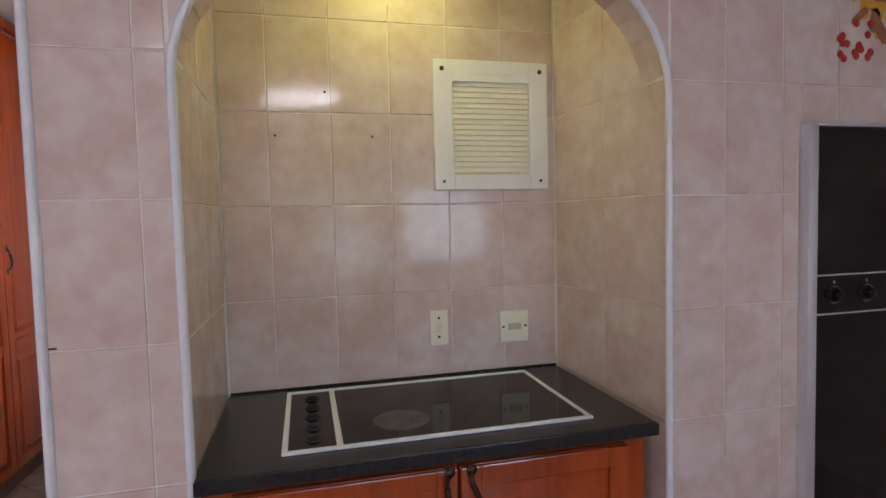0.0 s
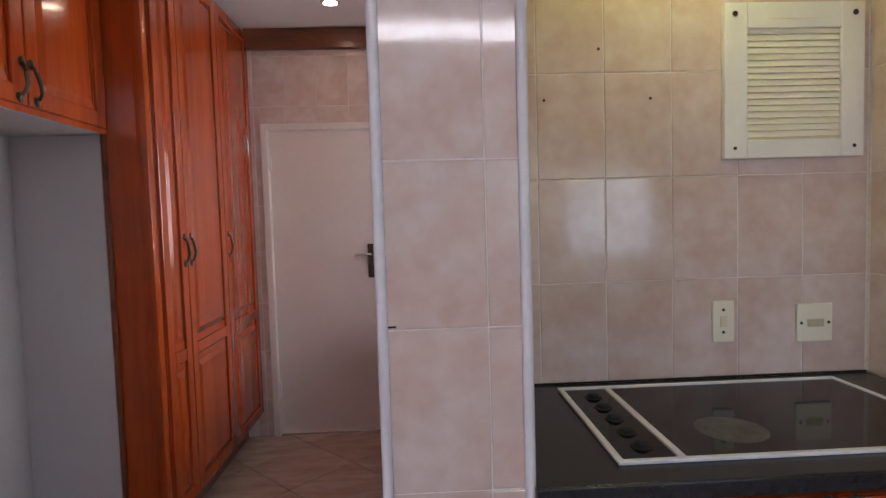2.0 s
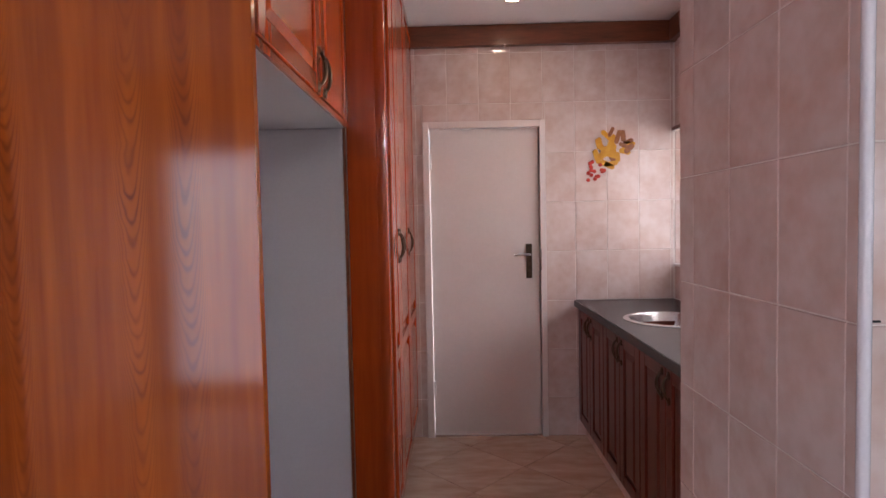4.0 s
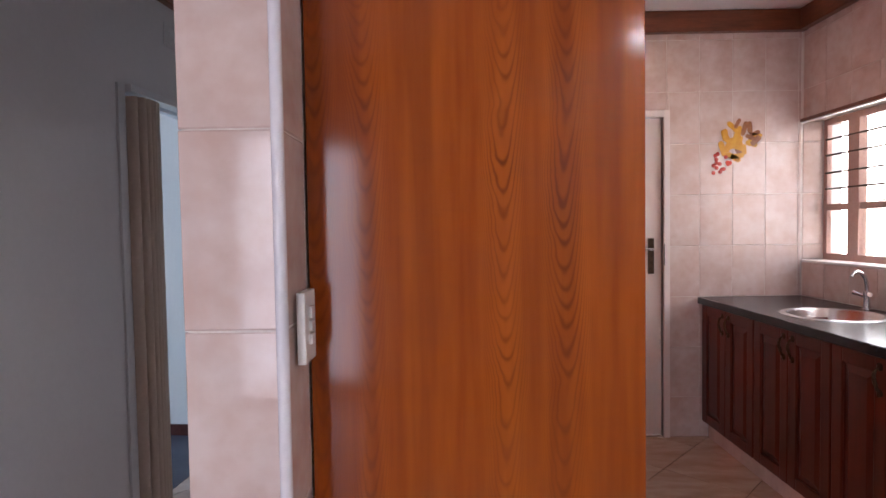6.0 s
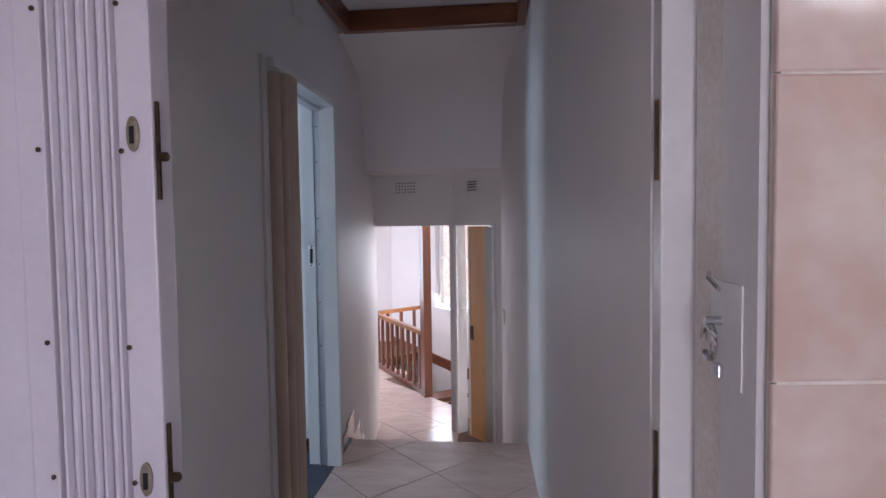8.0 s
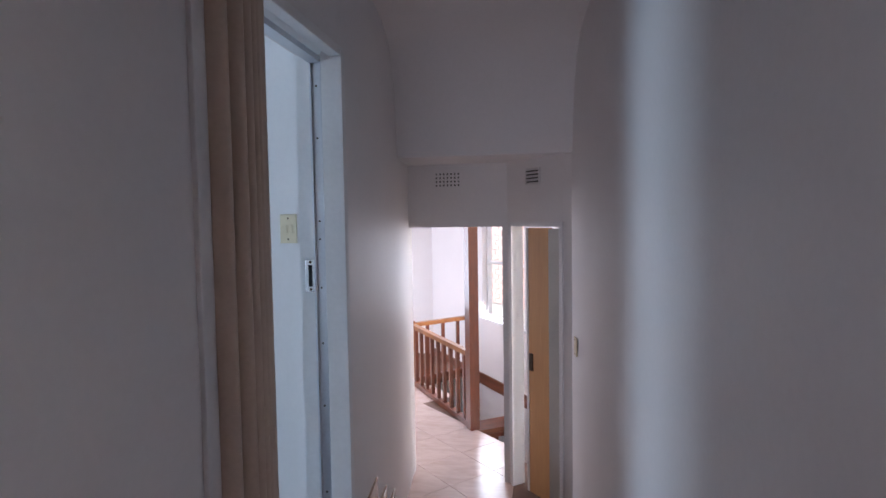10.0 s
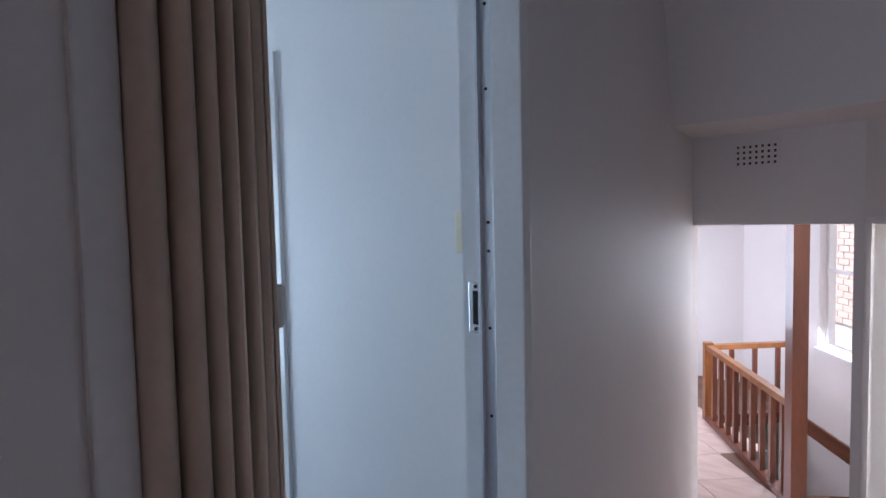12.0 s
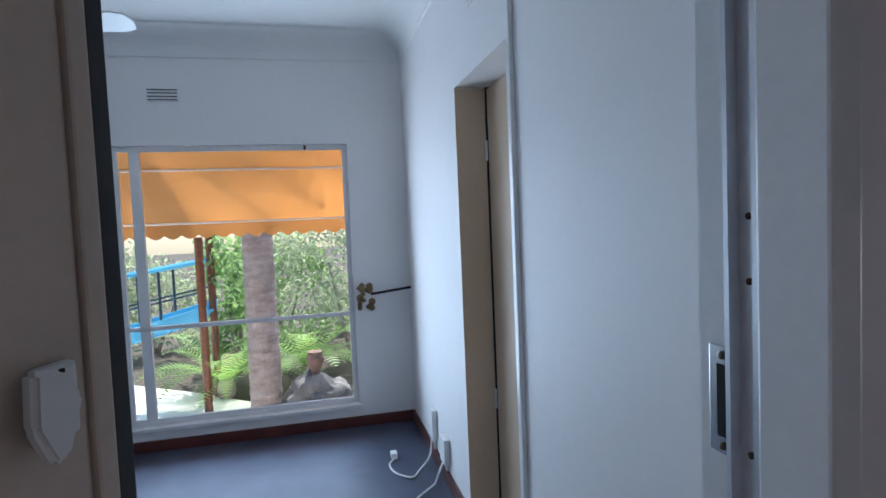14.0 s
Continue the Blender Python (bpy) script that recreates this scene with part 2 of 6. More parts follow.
# kitchen shell behind and beside
structure("wall_kitchen_west", boxes((-4.1, -3.98, -2.2, 1.80, 0, H)), PAINT, "plain painted kitchen wall", "wall")
structure("wall_kitchen_east", boxes((2.9, 3.02, -2.35, 2.2, 0, H)), TILE, "plain tiled kitchen wall", "wall")
wall_south = structure("wall_kitchen_south", boxes((-4.1, -3.8, -2.2, -2.08, 0, H), (-2.9, -0.2, -2.2, -2.08, 0, H), (2.0, 2.9, -2.2, -2.08, 0, H), (-3.8, -2.9, -2.2, -2.08, 2.1, H),
                       (-0.2, 2.0, -2.2, -2.08, 0, 1.0), (-0.2, 2.0, -2.2, -2.08, 2.0, H)), PAINT, "kitchen wall with a back door opening and a wide window", "wall")
structure("wall_doorway", boxes((-3.98, -3.86, FRONT + 0.02, 1.57, 0, H), (-3.86, -2.604, FRONT + 0.02, 1.56, 2.1, H)), PAINT, "wall round the folding door", "wall")
pier = structure("wall_pier", boxes((-2.60, -2.438, FRONT + 0.003, 1.56, 0, H)), GROUT, "narrow tiled pier beside the passage doorway", "wall")

# passage
floor_passage = structure("floor_passage", boxes((-3.99, PR + 0.12, 1.45, STEP, -0.12, -0.003)), FLOOR_GROUT, "passage floor of pale tiles laid on the diagonal", "floor")
wall_passage = structure("wall_passage_west", boxes((-3.98, PL, 1.56, 2.93, 0, H), (-3.98, PL, 3.80, 3.845, 0, H), (-3.98, PL, 2.93, 3.80, 2.075, H)), PAINT, "white passage wall with the bedroom doorway", "wall")
quad_wall("wall_steps_west", (-4.10, 5.96), (PL, 3.84), LOW, H, 0.12, PAINT, "white wall beside the steps down")
quad_wall("wall_steps_east", (PR, STEP), (-2.88, 5.45), LOW, H, 0.12, PAINT, "white wall beside the steps down")
SOFFIT = [(STEP + 0.03, 2.60), (4.9, 2.588), (5.12, 2.53), (5.25, 2.42), (5.33, 2.28), (5.38, 2.10), (5.42, 1.852)]
bm = prism(bmesh.new(), SOFFIT + [(6.1, 1.852), (6.1, 2.0), (5.6, 2.9), (STEP + 0.03, 2.9)], "x", -4.3, -2.6)
tagged(part("ceiling_sloped", bm, PAINT, smooth=True), "rounded white plaster soffit above the steps", "ceiling", kind="structure")
bm = boxes((-4.25, -4.10, 5.96, 6.06, LOW, 1.9), (-4.10, -3.33, 5.96, 6.06, 1.37, 1.9), (-3.37, -3.33, 5.96, 6.06, LOW, 1.372))
structure("wall_landing", bm, PAINT, "white wall with a doorway to the stair hall", "wall")
# slanting wall with the cupboard doorway
DA, DB = Vector((-3.33, 5.96, 0)), Vector((-2.88, 5.45, 0))
dd = (DB - DA).normalized()
dn = Vector((dd.y, -dd.x, 0))
bm = bmesh.new()
for s0, s1, z0, z1 in ((0, 0.06, LOW, 1.9), (0.57, 0.68, LOW, 1.9), (0.06, 0.57, 1.37, 1.9)):
    p, q = DA + dd * s0, DA + dd * s1
    prism(bm, [(v.x, v.y) for v in (p, q, q - dn * 0.1, p - dn * 0.1)], "z", z0, z1)
structure("wall_slant", bm, PAINT, "slanting white wall with a narrow doorway", "wall")
# steps down
RIS = -LOW / 4
bm = bmesh.new()
prism(bm, [(STEP, -0.004)] + [p for k in range(1, 4) for p in ((STEP + 0.27 * (k - 1), -RIS * k), (STEP + 0.27 * k, -RIS * k))] + [(STEP + 0.81, LOW - 0.1), (STEP, LOW - 0.1)], "x", -4.2, -2.7)
structure("steps", bm, FLOOR_TILE, "tiled steps down to the landing", "steps")
structure("floor_landing", prism(bmesh.new(), [(-7.2, STEP + 0.81), (-2.4, STEP + 0.81), (-2.4, 6.2), (-3.30, 6.36), (-4.70, 8.47), (-4.15, 9.15), (-4.76, 10.0), (-7.2, 10.0)], "z", LOW - 0.1, LOW - 0.004), FLOOR_GROUT, "tiled landing floor", "floor")

# stair hall beyond
structure("wall_stair_north", boxes((-7.2, -4.6, 10.0, 10.12, -2.4, 2.2)), PAINT, "white far wall of the stair hall", "wall")
structure("wall_stair_west", boxes((-7.2, -7.08, 6.06, 10.0, LOW, 2.2)), PAINT, "white wall of the stair hall", "wall")
structure("wall_stair_south", boxes((-7.2, -4.22, 5.96, 6.06, LOW, 2.2)), PAINT, "white wall of the stair hall", "wall")
structure("ceiling_stair", prism(bmesh.new(), [(-7.2, 6.06), (-3.2, 6.06), (-2.95, 7.3), (-4.76, 10.0), (-7.2, 10.0)], "z", 1.95, 2.05), CEIL, "white ceiling of the stair hall", "ceiling")

# bedroom
BX, BY = -7.33, 3.985
structure("floor_bedroom", boxes((-7.45, -3.86, 0.6, 4.2, -0.1, 0.0)), CARPET, "bedroom floor with dark blue-grey carpet", "floor")
structure("ceiling_bedroom", boxes((-7.45, -3.98, 0.5, 4.1, 2.72, 2.8)), CEIL, "white bedroom ceiling with a coved edge", "ceiling")
structure("wall_bedroom_west", boxes((BX - 0.12, BX, 0.6, 2.10, 0, 2.72), (BX - 0.12, BX, 3.59, BY, 0, 2.72), (BX - 0.12, BX, 2.10, 3.59, 0, 0.16), (BX - 0.12, BX, 2.10, 3.59, 1.99, 2.72)), PAINT,
          "white bedroom wall with a large window", "wall")
structure("wall_bedroom_north", boxes((BX - 0.12, -5.87, BY, BY + 0.2, 0, 2.72), (-5.15, -3.98, BY, BY + 0.2, 0, 2.72), (-5.87, -5.15, BY, BY + 0.2, 2.03, 2.72)), PAINT, "white bedroom wall with a deep door recess", "wall")
structure("wall_bedroom_south", boxes((BX, -4.012, 0.5, 0.6, 0, 2.72)), PAINT, "white bedroom wall", "wall")
structure("wall_bedroom_east", boxes((-4.012, -3.982, 0.6, 2.97, 0, 2.72), (-4.012, -3.982, 2.97, 3.80, 2.075, 2.72), (-4.012, -3.982, 3.80, BY, 0, 2.72)), PAINT, "white bedroom wall", "wall")

# ---- kitchen things ----


def turned(bm, m):
    bmesh.ops.transform(bm, matrix=m, verts=bm.verts)
    return bm


def panel_door(u0, u1, z0, z1, rails=()):
    """A framed door that faces -y at y = 0: stiles, rails and raised panels."""
    w = 0.062
    bm = boxes((u0, u1, -0.010, 0.010, z0, z1), bevel=0.003)
    cuts = [z0, *rails, z1]
    for x0, x1 in ((u0, u0 + w), (u1 - w, u1)):
        bm2 = boxes((x0, x1, -0.022, -0.009, z0 + 0.001, z1 - 0.001), bevel=0.005)
        join(bm, bm2)
    for k, zc in enumerate(cuts):
        lo, hi = (zc, zc + w) if k == 0 else (zc - w, zc) if k == len(cuts) - 1 else (zc - w / 2, zc + w / 2)
        join(bm, boxes((u0 + w - 0.002, u1 - w + 0.002, -0.0215, -0.009, lo + 0.001, hi - 0.001), bevel=0.005))
    return bm


def join(bm, other):
    me = bpy.data.meshes.new("tmp")
    other.to_mesh(me)
    other.free()
    bm.from_mesh(me)
    bpy.data.meshes.remove(me)
    return bm


def bow_handle(u, z, h=0.11, lean=0.0):
    """A bronze bow handle that faces -y at y = 0, with two rosettes."""
    bm = bmesh.new()
    pts, rad = [], []
    for k in range(13):
        s = k / 12
        pts.append((u + lean * (s - 0.5) + 0.006 * math.sin(s * math.tau), -0.022 - 0.022 * math.sin(math.pi * s) ** 0.6, z + h * (s - 0.5)))
        rad.append(0.0045 + 0.003 * math.sin(math.pi * s))
    sweep(bm, pts, rad, 8)
    for s in (-0.5, 0.5):
        lathe(bm, [(0.004, -0.030), (0.012, -0.027), (0.0165, -0.0225), (0.0165, -0.0205)], (u + lean * s, 0, z + h * s), "y", 12)
        rod(bm, (u + lean * s, -0.020, z + h * s * 1.18), (u + lean * s, -0.028, z + h * s * 1.18), 0.008, seg=8)
    return bm


def raised_panels(u0, u1, z0, z1, rails=(), arched=False):
    """The raised panels of such a door."""
    w, out = 0.062, []
    cuts = [z0, *rails, z1]
    for a, b in zip(cuts, cuts[1:]):
        bm = bmesh.new()
        x0, x1, lo, hi = u0 + w + 0.004, u1 - w - 0.004, a + w + 0.002, b - w - 0.002
        if arched:
            n = 14
            top = [(x0 + (x1 - x0) * k / n, hi - 0.075 + 0.075 * math.sin(math.pi * k / n) ** 1.5) for k in range(n + 1)]
            outer = [(x0, lo), (x1, lo)] + top[::-1]
            cx, cz = (x0 + x1) / 2, (lo + hi) / 2
            inner = [(cx + (x - cx) * 0.86, cz + (z - cz) * 0.84) for x, z in outer]
            A = [bm.verts.new((x, -0.0095, z)) for x, z in outer]
            B = [bm.verts.new((x, -0.0205, z)) for x, z in inner]
            bm.faces.new(B)
            for i in range(len(A)):
                j = (i + 1) % len(A)
                bm.faces.new((A[i], A[j], B[j], B[i]))
        else:
            i = 0.032
            A = [bm.verts.new(p) for p in ((x0, -0.0095, lo), (x1, -0.0095, lo), (x1, -0.0095, hi), (x0, -0.0095, hi))]
            B = [bm.verts.new(p) for p in ((x0 + i, -0.0205, lo + i), (x1 - i, -0.0205, lo + i), (x1 - i, -0.0205, hi - i), (x0 + i, -0.0205, hi - i))]
            bm.faces.new(B)
            for k in range(4):
                bm.faces.new((A[k], A[(k + 1) % 4], B[(k + 1) % 4], B[k]))
        out.append(bm)
    return out


def hang_door(parent, m, u0, u1, z0, z1, hu, hz, hh, rails=(), arched=False, lean=0.0, wood=CHERRY):
    d = part("door", turned(panel_door(u0, u1, z0, z1, rails), m), wood, parent)
    for bm in raised_panels(u0, u1, z0, z1, rails, arched):
        part("panel", turned(bm, m), wood, d)
    part("handle", turned(bow_handle(hu, hz, hh, lean), m), BRONZE, d, "dark bronze bow handle", smooth=True)
    return d


EAST = pose(0, 0, 0, 0, 0, 90)      # turns what faces -y to face +x

bm = boxes((-0.302, 0.945, 1.335, BACK - 0.012, 0.868, 0.905), bevel=0.006)
hob_top = thing("worktop", "black speckled laminate worktop across the hob niche", "worktop", at=(0.32, 1.66, 0.868))
part("top", bm, COUNTER, hob_top)
part("front_edge", boxes((-0.302, 0.945, 1.3305, 1.3345, 0.869, 0.9035), bevel=0.0015), COUNTER, hob_top, "worn rounded front edge")
part("sealant", boxes((-0.300, 0.944, BACK - 0.0185, BACK - 0.0125, 0.9052, 0.911), bevel=0.002), DARKHOLE, hob_top, "dark sealant line along the tiles")

hob = thing("hob", "black ceramic hob in a white metal frame on the worktop", "hob", at=(0.34, 1.68, 0.905))
part("glass_plate", boxes((0.056, 0.772, 1.436, 1.930, 0.9055, 0.909)), GLASSBLACK, hob)
part("control_plate", boxes((-0.092, 0.034, 1.436, 1.930, 0.9055, 0.909)), GLASSBLACK, hob)
bm = boxes((-0.106, 0.783, 1.416, 1.432, 0.9055, 0.914), (-0.106, 0.783, 1.934, 1.948, 0.9055, 0.914), (-0.106, -0.09, 1.432, 1.934, 0.9055, 0.914), (0.77, 0.783, 1.432, 1.934, 0.9055, 0.914), bevel=0.003)
part("frame", bm, BEAD, hob, "white metal edge frame")
part("divider", boxes((0.036, 0.054, 1.433, 1.933, 0.9055, 0.913), bevel=0.003), BEAD, hob, "white metal divider strip")
for k in range(5):
    part("knob", lathe(bmesh.new(), [(0.024, 0.0), (0.024, 0.002), (0.018, 0.003), (0.016, 0.010), (0.013, 0.011)], (-0.022, 1.50 + 0.088 * k, 0.909), "z", 20), DARKHOLE, hob, "black control knob", smooth=True)
ZONE = mat("worn_cooking_zone", (0.085, 0.082, 0.078), (0.012, 0.011, 0.011), 0.3, scale=16, fine=60, bump=0.0)
part("burn_mark", lathe(bmesh.new(), [(0.085, 0.0), (0.083, 0.0006), (0.02, 0.0007)], (0.235, 1.575, 0.9092), "z", 36), ZONE, hob, "pale worn cooking ring")

base = thing("hob_cabinet", "varnished cherry wood cabinet with two arched panel doors", "cabinet", at=(0.34, 1.68, 0))
part("body", boxes((-0.30, 0.94, 1.402, BACK - 0.014, 0.09, 0.868)), CHERRY, base)
part("plinth", boxes((-0.30, 0.94, 1.45, 1.6, 0.0, 0.09)), DARKWOOD, base)
for x0, x1, hx, ln in ((-0.225, 0.352, 0.318, 0.018), (0.358, 0.87, 0.395, -0.012)):
    hang_door(base, Matrix.Translation((0, 1.390, 0)), x0, x1, 0.10, 0.835, hx, 0.775, 0.10, arched=True, lean=ln)

oven = thing("wall_oven", "black glass double oven built into the tiled wall", "oven", at=(1.85, 1.4, 0.35))
part("body", boxes((1.505, 2.10, FRONT - 0.006, 1.95, 0.36, 1.765)), DARKHOLE, oven)
part("upper_door", boxes((1.507, 2.098, FRONT - 0.030, FRONT - 0.007, 1.305, 1.755), bevel=0.003), GLASSBLACK, oven)
part("control_panel", boxes((1.507, 2.098, FRONT - 0.028, FRONT - 0.007, 1.183, 1.300), bevel=0.002), GLASSBLACK, oven)
part("lower_door", boxes((1.507, 2.098, FRONT - 0.030, FRONT - 0.007, 0.37, 1.178), bevel=0.003), GLASSBLACK, oven)
for z in (1.3025, 1.1805):
    part("trim_strip", boxes((1.507, 2.098, FRONT - 0.0325, FRONT - 0.007, z - 0.002, z + 0.002)), ALU, oven, "thin bright metal strip")
bm = boxes((1.464, 1.502, FRONT - 0.040, FRONT + 0.003, 0.36, 1.775), bevel=0.012)
part("side_trim", bm, ALU, oven, "rounded aluminium edge trim", smooth=True)
part("top_trim", boxes((1.503, 2.10, FRONT - 0.034, FRONT + 0.003, 1.762, 1.776), bevel=0.003), ALU, oven)
for k in range(4):
    kn = part("knob", lathe(bmesh.new(), [(0.026, 0.0), (0.026, -0.004), (0.019, -0.006), (0.016, -0.022), (0.013, -0.024)], (1.575 + 0.13 * k, FRONT - 0.0285, 1.24), "y", 20), GLASSBLACK, oven, smooth=True)
    part("knob_ring", lathe(bmesh.new(), [(0.0275, -0.0005), (0.0275, -0.003), (0.0258, -0.003), (0.0258, -0.0005)], (1.575 + 0.13 * k, FRONT - 0.0285, 1.24), "y", 28), STEEL, kn)
    part("pointer", boxes((1.573 + 0.13 * k, 1.577 + 0.13 * k, FRONT - 0.0295, FRONT - 0.0282, 1.276, 1.284)), ALU, kn)

vent = thing("wall_vent", "cream plastic louvred vent screwed to the niche tiles", "vent", at=(0.69, 2.0, 1.61))
VY = BACK - 0.0035
VENTCREAM = mat("vent_plastic", (0.83, 0.79, 0.66), (0.79, 0.74, 0.60), 0.4, scale=6, fine=40, bump=0.0)
bm = boxes((0.458, 0.533, VY - 0.022, VY, 1.615, 2.103), (0.842, 0.917, VY - 0.022, VY, 1.615, 2.103), (0.533, 0.842, VY - 0.022, VY, 1.615, 1.672), (0.533, 0.842, VY - 0.022, VY, 2.022, 2.103), bevel=0.003)
part("frame", bm, WHITEP, vent)
part("backing", boxes((0.53, 0.845, VY - 0.004, VY - 0.001, 1.67, 2.03)), CREAM, vent)
for k in range(17):
    z = 1.682 + k * 0.0202
    bm = prism(bmesh.new(), [(VY - 0.0155, z + 0.0008), (VY - 0.0105, z + 0.0192), (VY - 0.005, z + 0.0192), (VY - 0.005, z + 0.0008)], "x", 0.534, 0.841)
    part("slat", bm, VENTCREAM, vent)
for x in (0.492, 0.885):
    for z, r in ((1.648, 0.006), (2.068, 0.009)):
        part("screw", lathe(bmesh.new(), [(r, 0.001), (r, -0.003), (r * 0.5, -0.004)], (x, VY - 0.021, z), "y", 10), BRONZE, vent, "rusty screw head")
part("seam", boxes((0.60, 0.76, VY - 0.0232, VY - 0.0215, 2.050, 2.0525)), CREAM, vent)

sw = thing("switch_plate", "cream wall switch above the hob", "switch", at=(0.46, 2.0, 1.03))
part("plate", boxes((0.425, 0.497, VY - 0.010, VY, 1.022, 1.158), bevel=0.004), VENTCREAM, sw)
part("rocker", boxes((0.449, 0.471, VY - 0.015, VY - 0.009, 1.072, 1.108), bevel=0.003), CREAM, sw)
for z in (1.055, 1.128):
    part("screw", lathe(bmesh.new(), [(0.005, 0.0), (0.005, -0.002), (0.002, -0.003)], (0.460, VY - 0.0095, z), "y", 10), BRONZE, sw)
so = thing("isolator_plate", "cream square isolator plate with a neon switch", "switch", at=(0.77, 2.0, 1.01))
part("plate", boxes((0.708, 0.828, VY - 0.010, VY, 1.012, 1.138), bevel=0.004), VENTCREAM, so)
part("rocker", boxes((0.742, 0.796, VY - 0.016, VY - 0.009, 1.062, 1.088), bevel=0.003), mat("yellowed_plastic", (0.55, 0.50, 0.34), (0.46, 0.42, 0.27), 0.3, scale=20, fine=90), so, "yellowed rocker")
for x in (0.722, 0.815):
    part("screw", lathe(bmesh.new(), [(0.005, 0.0), (0.005, -0.002), (0.002, -0.003)], (x, VY - 0.0095, 1.075), "y", 10), BRONZE, so)
for k, (x, z) in enumerate(((-0.115, 1.815), (0.228, 1.815), (0.062, 1.972))):
    tagged(part("drill_hole", lathe(bmesh.new(), [(0.0045, 0.0), (0.0045, -0.0025)], (x, BACK - 0.003, z), "y", 10), DARKHOLE), "small dark plugged hole in the niche tiles", "hole", "plugged holes")

lampn = thing("niche_lamp", "round lit lamp under the top of the hob niche", "lamp", at=(0.30, 1.78, 2.5))
part("rim", lathe(bmesh.new(), [(0.11, 0.0), (0.11, -0.03), (0.09, -0.035)], (0.30, 1.78, 2.548), "z", 24), WHITEP, lampn)
part("diffuser", lathe(bmesh.new(), [(0.088, -0.03), (0.07, -0.05), (0.03, -0.058)], (0.30, 1.78, 2.548), "z", 24), glow_mat("lit_niche_lamp", (0.96, 1.0, 0.32), 18.0), lampn, "glowing yellowish diffuser")

tube = thing("fluorescent_tube", "lit fluorescent tube fitting on the kitchen ceiling", "lamp", at=(-0.3, -1.2, H))
part("batten", boxes((-0.96, 0.36, -1.24, -1.16, H - 0.05, H - 0.003), bevel=0.004), WHITEP, tube)
part("tube", rod(bmesh.new(), (-0.92, -1.2, H - 0.075), (0.32, -1.2, H - 0.075), 0.016), TUBE, tube, "glowing white tube")
for x in (-0.93, 0.33):
    part("holder", boxes((x - 0.012, x + 0.012, -1.22, -1.18, H - 0.10, H - 0.05), bevel=0.003), WHITEP, tube)


def downlight(x, y):
    ob = thing("downlight", "small round recessed ceiling light, switched on", "lamp", "recessed ceiling lights", at=(x, y, H))
    part("rim", lathe(bmesh.new(), [(0.055, 0.0), (0.055, -0.006), (0.040, -0.010), (0.038, 0.0)], (x, y, H - 0.001), "z", 28), STEEL, ob)
    part("bulb", lathe(bmesh.new(), [(0.038, 0.0), (0.030, -0.006), (0.012, -0.009)], (x, y, H - 0.0015), "z", 24), LAMP, ob, "glowing bulb")
    return ob


downlight(-0.99, 3.55)


